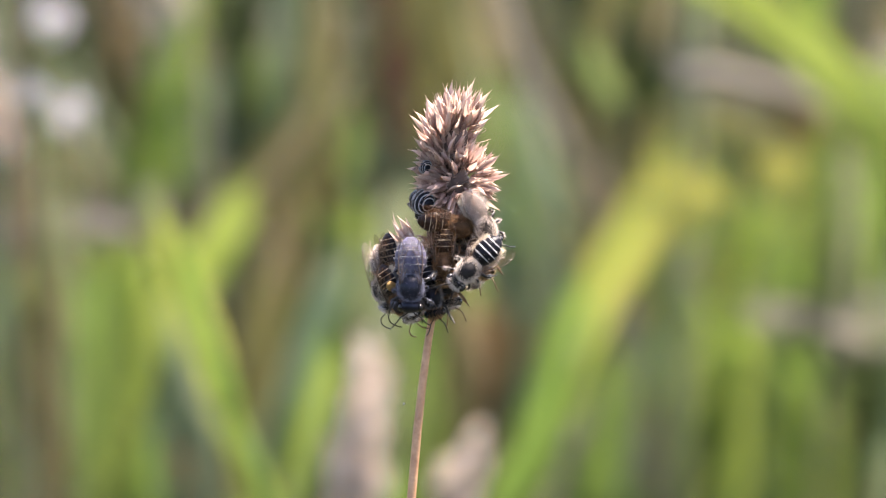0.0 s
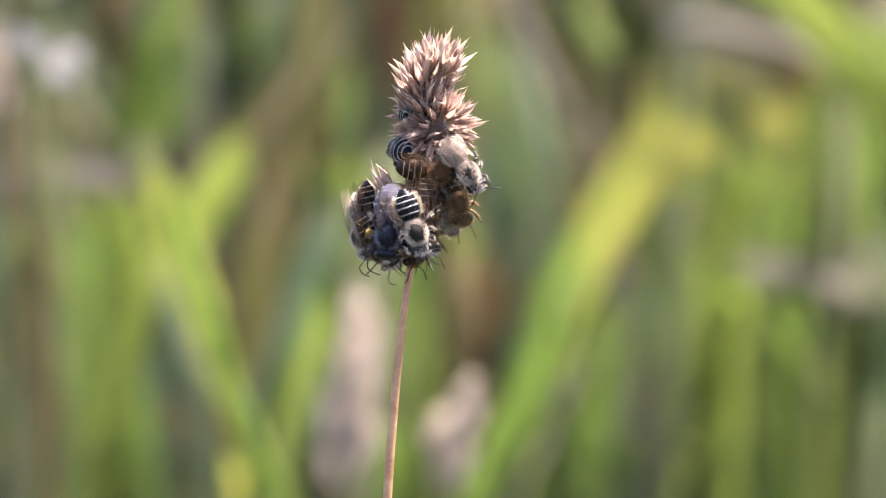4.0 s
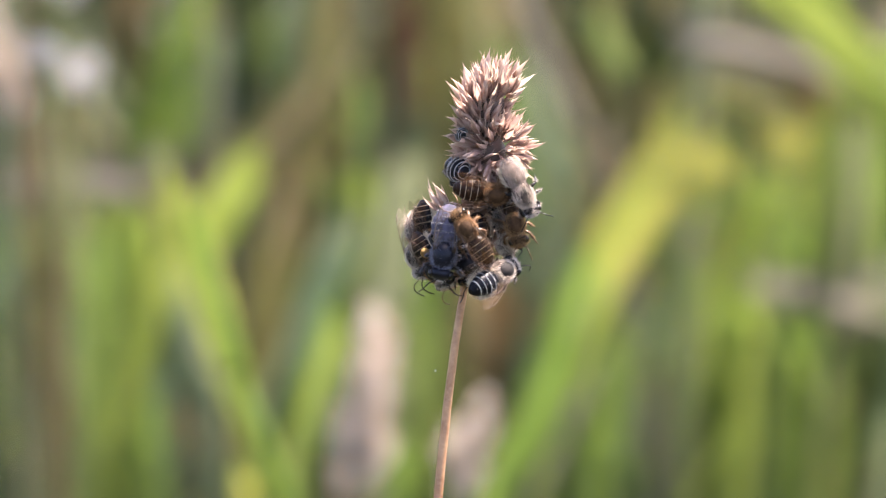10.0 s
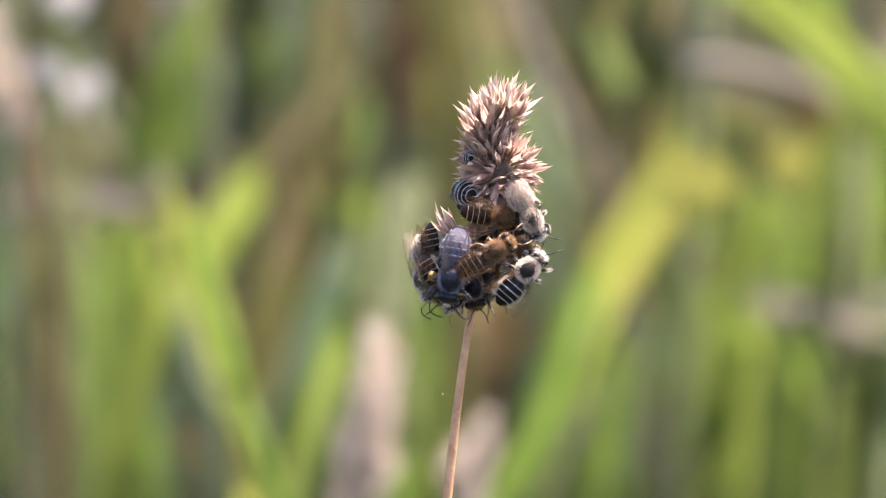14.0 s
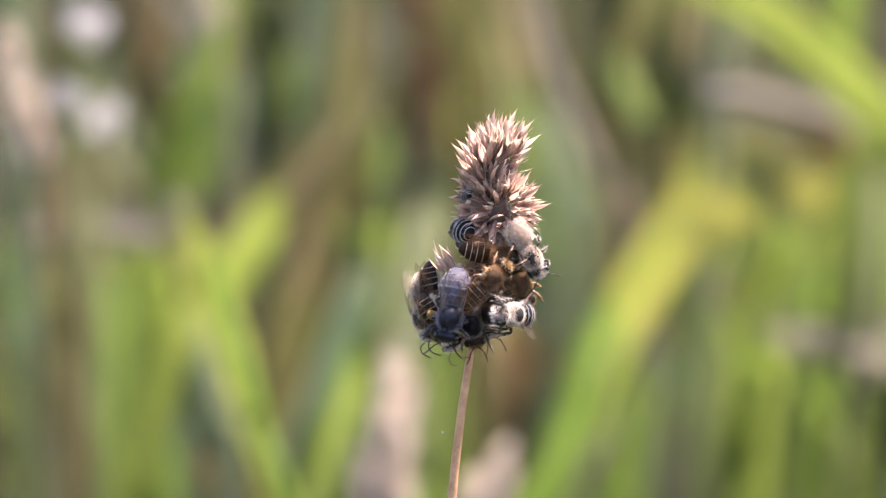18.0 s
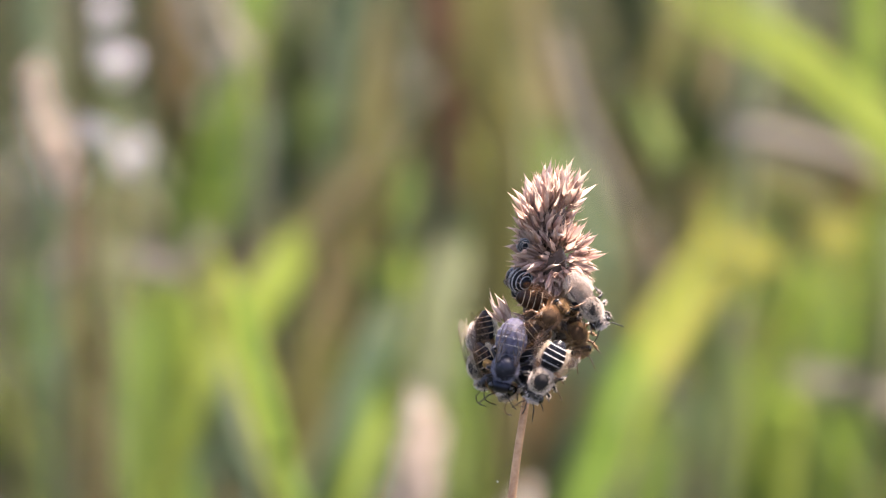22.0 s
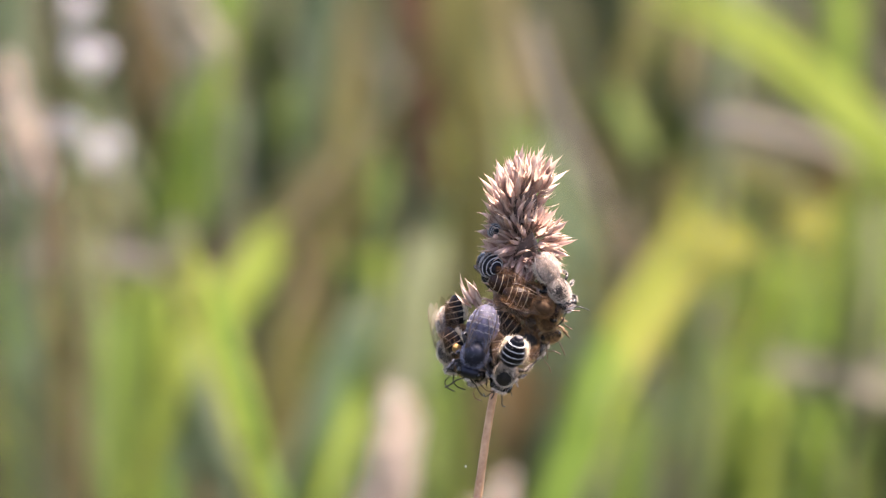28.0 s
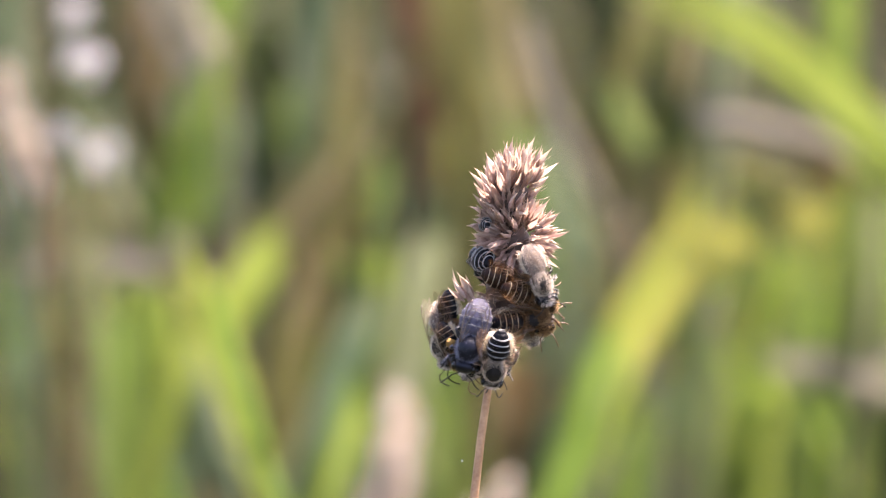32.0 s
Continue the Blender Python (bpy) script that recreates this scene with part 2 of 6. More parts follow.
def tube(bm, path, radii, sides=8):
    """A tapered tube along a path, with closed ends."""
    rings = []
    path = [Vector(p) for p in path]
    for i, p in enumerate(path):
        d = (path[min(i + 1, len(path) - 1)] - path[max(i - 1, 0)]).normalized()
        a = d.cross(Vector((0.13, 0.21, 0.97))).normalized()
        b = d.cross(a)
        rings.append([bm.verts.new(p + (a * math.cos(k * math.tau / sides) + b * math.sin(k * math.tau / sides)) * radii[i]) for k in range(sides)])
    for r, s in zip(rings, rings[1:]):
        for k in range(sides):
            bm.faces.new((r[k], r[(k + 1) % sides], s[(k + 1) % sides], s[k]))
    bm.faces.new(rings[0][::-1])
    bm.faces.new(rings[-1])


def lathe(bm, rows, sides=20):
    """Rings across the x axis. rows: x, half width, half height, height of the middle."""
    rings = [[bm.verts.new((x, w * math.cos(k * math.tau / sides), z + h * math.sin(k * math.tau / sides))) for k in range(sides)] for x, w, h, z in rows]
    for r, s in zip(rings, rings[1:]):
        for k in range(sides):
            bm.faces.new((r[k], r[(k + 1) % sides], s[(k + 1) % sides], s[k]))
    bm.faces.new(rings[0][::-1])
    bm.faces.new(rings[-1])


def egg(bm, centre, radii, rows=10, sides=16):
    cx, cy, cz = centre
    n = len(bm.verts)
    lathe(bm, [(cx - radii[0] * math.cos(math.pi * (i + 0.25) / (rows + 0.5)), radii[1] * math.sin(math.pi * (i + 0.25) / (rows + 0.5)), radii[2] * math.sin(math.pi * (i + 0.25) / (rows + 0.5)), cz) for i in range(rows + 1)], sides)
    bm.verts.ensure_lookup_table()
    for v in bm.verts[n:]:
        v.co.y += cy


def strands(rng, places, length, width, back=0.0, droop=0.0):
    """Hairs as slim tapered slivers. places: (root, outward way)."""
    verts, faces = [], []
    for root, way in places:
        side = way.cross(Vector((rng.uniform(-1, 1), rng.uniform(-1, 1), rng.uniform(-1, 1)))).normalized() * width * 0.5
        way = (way + Vector((-back, 0, -droop)) + Vector((rng.uniform(-0.4, 0.4), rng.uniform(-0.4, 0.4), rng.uniform(-0.4, 0.4)))).normalized()
        h = length * rng.uniform(0.55, 1.15)
        bend = Vector((rng.uniform(-0.2, 0.2), rng.uniform(-0.2, 0.2), rng.uniform(-0.2, 0.2))) * h
        n = len(verts)
        verts += [root - side, root + side, root + way * h * 0.55 + side * 0.7, root + way * h * 0.55 - side * 0.7, root + way * h + bend]
        faces += [(n, n + 1, n + 2, n + 3), (n + 3, n + 2, n + 4)]
    return verts, faces


def fur_mesh(name, rng, places, length, width, material, back=0.0, droop=0.0):
    verts, faces = strands(rng, places, length, width, back, droop)
    me = bpy.data.meshes.new(name)
    me.from_pydata([v * 0.001 for v in verts], [], faces)
    me.materials.append(MAT[material])
    return me


# ---- the bees ----
# Drawn in millimetres: the head looks along x, the back points along z.
STYLES = {  # cuticle, fur, face fur, bands, wings, legs
    "grey": ("felt", "fur_grey", "fur_white", "band_cream", "wing_pearl", "leg"),
    "black": ("shell_violet", "fur_blue", "fur_white", "band_dim", "wing_smoky", "leg"),
    "tawny": ("cuticle_brown", "fur_tawny", "fur_tawny", "band_cream", "wing_brown", "leg_brown"),
    "pale": ("cuticle", "fur_grey", "fur_white", "band_white", "wing_brown", "leg"),
    "brown": ("cuticle_brown", "fur_brown", "fur_tawny", "band_cream", "wing_amber", "leg_brown"),
    "ringed": ("cuticle", "fur_dark", "fur_brown", "band_white", "wing_brown", "leg"),
    "dusky": ("cuticle", "fur_brown", "fur_grey", "band_cream", "wing_amber", "leg_brown"),
}
# the veins of a wing: thickness, then places along and across it
VEINS = {
    "forewing": (
        (0.06, (0, 0.02), (0.2, 0.01), (0.4, 0.01), (0.55, 0.02), (0.7, 0.02), (0.86, 0.08)),
        (0.045, (0.02, 0.2), (0.2, 0.25), (0.4, 0.3), (0.55, 0.42), (0.72, 0.55)),
        (0.035, (0.52, 0.02), (0.56, 0.2), (0.7, 0.25), (0.86, 0.08)),
        (0.035, (0.02, 0.5), (0.2, 0.62), (0.4, 0.78), (0.5, 0.9)),
        (0.03, (0.36, 0.02), (0.4, 0.3)),
        (0.03, (0.58, 0.2), (0.57, 0.43)),
        (0.03, (0.69, 0.25), (0.71, 0.54)),
        (0.03, (0.42, 0.32), (0.45, 0.6), (0.43, 0.8)),
        (0.03, (0.45, 0.6), (0.6, 0.66), (0.62, 0.48)),
    ),
    "hindwing": (
        (0.05, (0, 0.05), (0.3, 0.03), (0.6, 0.1)),
        (0.03, (0.02, 0.4), (0.3, 0.45), (0.6, 0.6)),
        (0.03, (0.3, 0.05), (0.34, 0.45)),
    ),
}
MESHES = {}


def abdomen_at(s, curl, girth=1.8):
    """Middle, half width and half height of the abdomen, from waist (0) to tip (1)."""
    r = girth * math.sin(math.pi * (0.12 + 0.85 * s ** 0.85)) ** 0.6
    return Vector((-0.1 - 5.3 * s + curl * 1.2 * s * s, 0, -0.1 - curl * 2.4 * s * s)), r, r * 0.76


def bee_meshes(style, curl):
    key = (style, curl)
    if key in MESHES:
        return MESHES[key]
    rng = random.Random(sum(map(ord, style)) + int(curl * 10))
    shell, fur, face, band, wing, leg = STYLES[style]
    made = {}
    girth = 2.2 if style in ("black", "ringed") else 1.8
    # abdomen, ring by ring, each lapping over the next
    cuts = [0.0, 0.23, 0.43, 0.61, 0.78, 0.91, 1.0]
    for i in range(6):
        bm = bmesh.new()
        rows = []
        for j in range(6):
            s = cuts[i] + (cuts[i + 1] - cuts[i]) * (-0.12 + 1.12 * j / 5)
            s = min(max(s, 0.0), 0.995)
            c, w, h = abdomen_at(s, curl, girth)
            swell = 1.0 - 0.045 * (1 - j / 5) + (0.012 if j == 4 else 0)
            rows.append((c.x, w * swell, h * swell, c.z))
        rows.append((rows[-1][0] + 0.02, rows[-1][1] * 0.9, rows[-1][2] * 0.9, rows[-1][3]))
        lathe(bm, rows, 24)
        made["tergite", i] = mesh_of("tergite", bm, shell)
        if i < (0 if style == "grey" else 5 if style == "ringed" else 4):
            bm = bmesh.new()
            rows = []
            for j, lift in enumerate((0.0, 0.035, 0.05, 0.03, -0.03)):
                s = cuts[i + 1] - 0.019 + 0.023 * j / 4
                c, w, h = abdomen_at(s, curl, girth)
                rows.append((c.x, w * 1.0 + lift, h * 1.0 + lift, c.z))
            lathe(bm, rows, 32)
            for v in bm.verts:
                v.co += Vector((rng.uniform(-0.03, 0.03), rng.uniform(-0.02, 0.02), rng.uniform(-0.02, 0.02)))
            made["band", i] = mesh_of("hair_band", bm, band)
            places = []
            c, w, h = abdomen_at(cuts[i + 1] - 0.02, curl, girth)
            for k in range(70):
                a = rng.uniform(-0.5, math.pi + 0.5)
                n = Vector((0, math.cos(a), math.sin(a)))
                places.append((Vector((c.x + rng.uniform(-0.12, 0.22), w * n.y, c.z + h * n.z)), (n * 0.5 + Vector((-1, 0, 0))).normalized()))
            made["fringe", i] = fur_mesh("fringe", rng, places, 0.24, 0.035, fur if style == "tawny" else face)
    # sparse hair over the abdomen
    places = []
    for k in range(3000 if style == "grey" else 160):
        s, a = rng.uniform(0.02, 0.97), rng.uniform(0, math.tau)
        c, w, h = abdomen_at(s, curl, girth)
        n = Vector((0, math.cos(a), math.sin(a)))
        places.append((Vector((c.x, w * n.y, c.z + h * n.z)), (n + Vector((-0.8, 0, 0))).normalized()))
    made["down"] = fur_mesh("short_hair", rng, places, 0.4 if style == "grey" else 0.36, 0.034 if style == "grey" else 0.02, "fur_grey" if style == "grey" else fur)
    # a brush of hair under the abdomen
    if style in ("dusky", "pale", "tawny", "grey"):
        places = []
        for k in range(1700):
            s, a = rng.uniform(0.1, 0.78), rng.uniform(math.pi - 0.15, math.tau + 0.15)
            c, w, h = abdomen_at(s, curl, girth)
            n = Vector((0, math.cos(a), math.sin(a)))
            places.append((Vector((c.x, w * n.y, c.z + h * n.z)), (n + Vector((-0.7, 0, 0))).normalized()))
        made["brush"] = fur_mesh("pollen_brush", rng, places, 0.85, 0.05, "fur_cream")
    # thorax and its fur
    bm = bmesh.new()
    egg(bm, (1.75, 0, 0.15), (1.95, 1.6, 1.55), 12, 22)
    for v in bm.verts:
        if v.co.z > 1.0 and v.co.x < 1.1:
            v.co.z -= 0.12 * (1.1 - v.co.x)
    made["thorax"] = mesh_of("thorax", bm, {"black": "shell_navy", "ringed": "cuticle", "tawny": "under_tawny", "brown": "under_tawny"}.get(style, "under_grey"))
    places = []
    for k in range(8500):
        n = Vector((rng.gauss(0, 1), rng.gauss(0, 1), rng.gauss(0, 1))).normalized()
        bald = n.z + rng.uniform(-0.2, 0.2) > 0.48 if style in ("black", "ringed") else n.z + rng.uniform(-0.12, 0.12) > (0.88 if style == "grey" else 0.72)
        if bald and rng.random() < (0.97 if style == "black" else 1.0):
            continue
        places.append((Vector((1.75 + 1.93 * n.x, 1.58 * n.y, 0.15 + 1.53 * n.z)), n))
    made["fur"] = fur_mesh("fur", rng, places, 0.55, 0.026, fur, back=0.6, droop=0.15)
    # head, drawn round its own neck at x = 3.3
    bm = bmesh.new()
    egg(bm, (4.25, 0, -0.35), (0.95, 1.62, 1.45), 10, 20)
    for v in bm.verts:
        v.co.z -= 0.25 * max(0, v.co.x - 4.2)
    made["head"] = mesh_of("head", bm, "shell_navy" if style == "black" else "cuticle" if style == "grey" else shell)
    bm = bmesh.new()
    egg(bm, (4.32, 1.28, -0.30), (0.62, 0.48, 1.12), 10, 16)
    made["eye", 1] = mesh_of("eye", bm, "eye")
    bm = bmesh.new()
    egg(bm, (4.32, -1.28, -0.30), (0.62, 0.48, 1.12), 10, 16)
    made["eye", -1] = mesh_of("eye", bm, "eye")
    places = []
    for k in range(420 if style == "black" else 3000 if style == "tawny" else 1500):
        n = Vector((rng.gauss(0.35, 1), rng.gauss(0, 0.55), rng.gauss(0, 0.9))).normalized()
        if abs(n.y) < (0.45 if style == "black" else 0.95 if style == "tawny" else 0.72) and (style != "black" or n.x > 0.75):
            places.append((Vector((4.25 + 0.95 * n.x, 1.6 * n.y, -0.35 + 1.43 * n.z - 0.25 * max(0, 0.95 * n.x))), n))
    made["face"] = fur_mesh("face_fur", rng, places, 0.6, 0.034, face)
    for side in (1, -1):
        bm = bmesh.new()
        tube(bm, [(5.0, side * 0.22, -1.35), (5.25, side * 0.35, -1.75), (5.15, side * 0.08, -2.1)], [0.22, 0.17, 0.05], 6)
        made["mandible", side] = mesh_of("mandible", bm, leg)
        # antenna: a scape and a jointed whip, drawn from its socket
        bm = bmesh.new()
        tube(bm, [(0, 0, 0), (0.5, side * 0.45, 0.55), (0.8, side * 0.8, 1.0)], [0.075, 0.08, 0.08], 7)
        whip = [Vector((0.8 + 2.0 * k / 11, side * (0.8 + 0.6 * k / 11), 1.0 + 0.35 * math.sin(2.6 * k / 11) - 1.5 * (k / 11) ** 2)) for k in range(12)]
        dense = [a.lerp(b, f) for a, b in zip(whip, whip[1:]) for f in (0.0, 0.5)] + [whip[-1]]
        tube(bm, dense, [0.10 if k % 2 else 0.082 for k in range(len(dense) - 1)] + [0.06], 7)
        made["antenna", side] = mesh_of("antenna", bm, leg)
        # fore and hind wing, drawn from the hinge, laid back along the body
        for kind, length, width in (("forewing", 7.0, 2.6), ("hindwing", 5.0, 1.6)):
            bm = bmesh.new()
            grid = []
            for i in range(13):
                u = i / 12
                lead = 0.10 + 0.2 * math.sin(math.pi * u) - 0.42 * width * u ** 9
                trail = width * (0.22 + 0.78 * min(1, u * 1.5)) * (1 - u ** 5) ** 0.5 - 0.1 + 0.42 * width * u ** 9 * (1 - (1 - u ** 5) ** 0.5)
                row = []
                for j in range(6):
                    v = j / 5
                    y = lead - (lead + trail) * v
                    row.append((-length * u, side * y, 0.09 * math.sin(5 * v + 2 * u) + 0.05 * math.sin(9 * u)))
                grid.append(row)
            top = [[bm.verts.new(p) for p in row] for row in grid]
            for i in range(12):
                for j in range(5):
                    bm.faces.new((top[i][j], top[i + 1][j], top[i + 1][j + 1], top[i][j + 1]))
            made[kind, side] = mesh_of(kind, bm, wing)
            bm = bmesh.new()

            def on_wing(u, v):
                i, j = min(int(u * 12), 11), min(int(v * 5), 4)
                f, g = u * 12 - i, v * 5 - j
                p, q = Vector(grid[i][j]).lerp(Vector(grid[i + 1][j]), f), Vector(grid[i][j + 1]).lerp(Vector(grid[i + 1][j + 1]), f)
                return p.lerp(q, g) + Vector((0, 0, 0.012))

            for thick, *way in VEINS[kind]:
                line = [on_wing(a0 + (a1 - a0) * f, b0 + (b1 - b0) * f) for (a0, b0), (a1, b1) in zip(way, way[1:]) for f in (0, 0.5)] + [on_wing(*way[-1])]
                tube(bm, line, [thick * (1.5 if style == "black" else 1.0) * (1 - 0.4 * k / len(line)) for k in range(len(line))], 5)
            made[kind, "vein", side] = mesh_of("venation", bm, "vein")
        # legs, drawn from the hip
        for k, (fx, reach) in enumerate(((0.9, 0.85), (0.1, 1.0), (-1.0, 1.2))):
            bm = bmesh.new()
            hip, knee = Vector((0, 0, 0)), Vector((fx * 0.9, side * 1.15 * reach, 0.1))
            ankle = Vector((fx * 1.7, side * 1.25 * reach, -1.5 * reach))
            toe = ankle + Vector((fx * 0.8 - 0.1, side * 0.15, -1.1))
            tube(bm, [hip, hip.lerp(knee, 0.5), knee], [0.18, 0.26 * reach, 0.17], 8)
            tube(bm, [knee, knee.lerp(ankle, 0.3), knee.lerp(ankle, 0.8), ankle], [0.16, 0.21 * reach, 0.27 * reach, 0.14], 8)
            foot = [ankle.lerp(toe, f) + Vector((0, 0, -0.15 * math.sin(3 * f))) for f in (0, 0.2, 0.22, 0.45, 0.48, 0.7, 0.73, 1.0)]
            tube(bm, foot, [0.12, 0.13, 0.09, 0.12, 0.08, 0.10, 0.07, 0.05], 6)
            tube(bm, [toe, toe + Vector((0.15, side * 0.15, -0.2))], [0.05, 0.015], 5)
            made["leg", k, side] = mesh_of("leg", bm, leg)
            places = []
            for q in range(130):
                f = rng.random()
                p = knee.lerp(ankle, f)
                n = Vector((rng.gauss(0, 1), rng.gauss(0, 1), rng.gauss(0, 1))).normalized()
                places.append((p + n * 0.2, (n + (ankle - knee).normalized() * 0.6).normalized()))
            made["leg_hair", k, side] = fur_mesh("leg_hair", rng, places, 0.42, 0.04, fur)
    # a load of pollen, placed on the body to fit the camera's view
    bm = bmesh.new()
    egg(bm, (0, 0, 0), (0.75, 0.6, 0.7), 10, 14)
    for v in bm.verts:
        v.co *= 1.15 + 0.35 * noise.noise(v.co * 2.3) + 0.12 * noise.noise(v.co * 7)
    made["pollen"] = mesh_of("pollen", bm, "pollen")
    MESHES[key] = made
    return made


def bee(style, label, size=1.0, curl=0.3, spread=8, lift=6, nod=0, feel=(0, 0), pollen=False, seed=1):
    """A bee of many parts under one empty. spread and lift turn its wings out and up, nod its head, feel its antennae."""
    m = bee_meshes(style, curl)
    rng = random.Random(seed)
    b = new("bee")
    b.empty_display_size = 0.002
    tagged(b, label, "bee", "bees resting on the grass head")
    for i in range(6):
        t = part("tergite", m["tergite", i], b)
        if ("band", i) in m:
            part("hair_band", m["band", i], t, "pale hair band")
            part("fringe", m["fringe", i], t)
    part("short_hair", m["down"], b)
    if "brush" in m:
        part("pollen_brush", m["brush"], b, "cream brush of hair under the abdomen")
    thorax = part("thorax", m["thorax"], b)
    part("fur", m["fur"], thorax)
    neck = pose(0.0033, 0, 0, 0, nod, 0) @ pose(-0.0033, 0, 0)
    head = part("head", m["head"], b, at=neck)
    part("face_fur", m["face"], head)
    for side in (1, -1):
        part("eye", m["eye", side], head, "dark glossy compound eye")
        part("mandible", m["mandible", side], head)
        part("antenna", m["antenna", side], head, at=pose(0.0050, side * 0.0003, 0.0001, rng.uniform(-12, 12), feel[0] + rng.uniform(-8, 8), side * feel[1] + rng.uniform(-8, 8)))
        for kind, out, up in (("forewing", spread, lift), ("hindwing", spread * 0.7 + 3, lift - 4)):
            w = part(kind, m[kind, side], b, at=pose(0.0014 if kind == "forewing" else 0.0009, side * 0.00135, 0.00125 if kind == "forewing" else 0.0011, side * 12, up, -side * out))
            part("venation", m[kind, "vein", side], w)
        for k, x in enumerate((2.7, 1.8, 0.9)):
            g = part("leg", m["leg", k, side], b, at=pose(x * 0.001, side * 0.0011, -0.0008, side * rng.uniform(-18, 22), rng.uniform(-14, 14), rng.uniform(-20, 20)))
            part("leg_hair", m["leg_hair", k, side], g)
    if pollen:
        part("pollen", m["pollen"], b, "clump of orange pollen", pose(-0.0012, 0.0016, 0.0017, 20, 30, 10))
    b.scale = (size,) * 3
    return b


def perch(u, v, depth, heading, pitch=0, roll=0):
    """A bee's pose on the stalk: place in millimetres (right, up, away), the way it heads, its head's lean
    towards the viewer and its roll about its length. At roll 0 its back faces the viewer."""
    a, e = radians(heading), radians(pitch)
    x = Vector((math.cos(a) * math.cos(e), -math.sin(e), math.sin(a) * math.cos(e)))
    z = Vector((0, -1, 0)) - x * x.dot(Vector((0, -1, 0)))
    z = z.normalized() if z.length > 0.05 else Vector((0, 0, 1))
    y = z.cross(x)
    m = Matrix(((x.x, y.x, z.x), (x.y, y.y, z.y), (x.z, y.z, z.z))).to_4x4()
    return Matrix.Translation((u / 1000, depth / 1000, v / 1000)) @ m @ pose(0, 0, 0, roll)


# each bee: its looks, then its stays (seconds, right, up, away, heading, pitch, roll)
BEES = []


def settle(ob, *stays):
    BEES.append((ob, [(s[0], perch(*s[1:])) for s in stays]))
    size = ob.scale.copy()
    ob.matrix_world = BASE @ BEES[-1][1][0][1]
    ob.scale = size
    return ob


roamer = settle(
    bee("pale", "fuzzy pale grey bee with white-striped black abdomen, crawling", 0.92, 0.25, 24, -8, 10, (0, 10), seed=2),
    (0, 4.6, -1.8, -9, 225, 0, 0),
    (0.5, 2.2, -0.5, -10, 209, 0, 0),
    (1, 0.1, -0.4, -11, 192, 0, 0),
    (1.5, -1, -0.4, -11.5, 184, 0, 0),
    (2, 0.1, -2.1, -11.5, 208, 0, 0),
    (2.5, 1.8, -3.8, -10.5, 258, 0, 0),
    (3, 0.1, -3.6, -11, 286, 0, 0),
    (3.5, -1, -3.4, -11.5, 284, 0, 0),
    (5.5, -0.7, -3.9, -11.5, 310, 0, 0),
    (6, 1, -5.7, -10, 306, 0, 0),
    (6.5, 2.1, -6.3, -9, 309, 0, 0),
    (7, 3.0, -5.8, -8, 327, -24, 0),
    (7.5, 3.3, -5.9, -8, 333, -34, 0),
    (8, 4.6, -6.9, -8, 368, -40, 0),
    (8.5, 4.1, -7.3, -8, 380, -40, 0),
    (9, 3.3, -7.8, -8, 382, -40, 0),
    (10, 2.5, -8.3, -8, 392, -40, 0),
    (11, 3.3, -6.9, -8, 393, -40, 0),
    (12, 2.2, -7.2, -8, 396, -30, 0),
    (13, 4.5, -5.8, -8, 408, -32, 0),
    (14, 4.9, -5.3, -8, 410, 0, 0),
    (15, 7.3, -4.4, -6.5, 459, 48, 0),
    (15.5, 7.4, -4.4, -6.5, 482, 42, 0),
    (17.5, 6.2, -4.5, -7.5, 520, 52, 0),
    (18, 4.8, -5.0, -8.5, 538, 58, 0),
    (18.5, 3.5, -5.1, -9, 542, 44, 0),
    (19, 3, -5.8, -9, 541, 24, 0),
    (19.5, 2.5, -4.6, -9, 579, 0, 0),
    (20, 1.6, -4.1, -9, 588, 0, 0),
    (21, 3, -4.9, -9, 613, 0, 0),
    (22, 0.9, -5.9, -10, 603, 0, 0),
    (23, 2.0, -6.6, -9, 602, -20, 0),
    (24, 1.4, -6.4, -9, 610, -32, 0),
    (26.5, 0.3, -7.4, -9, 612, -35, 0),
    (28, 0.0, -7.2, -9, 612, -35, 0),
    (32, -0.9, -7.4, -9, 620, -35, 0),
)
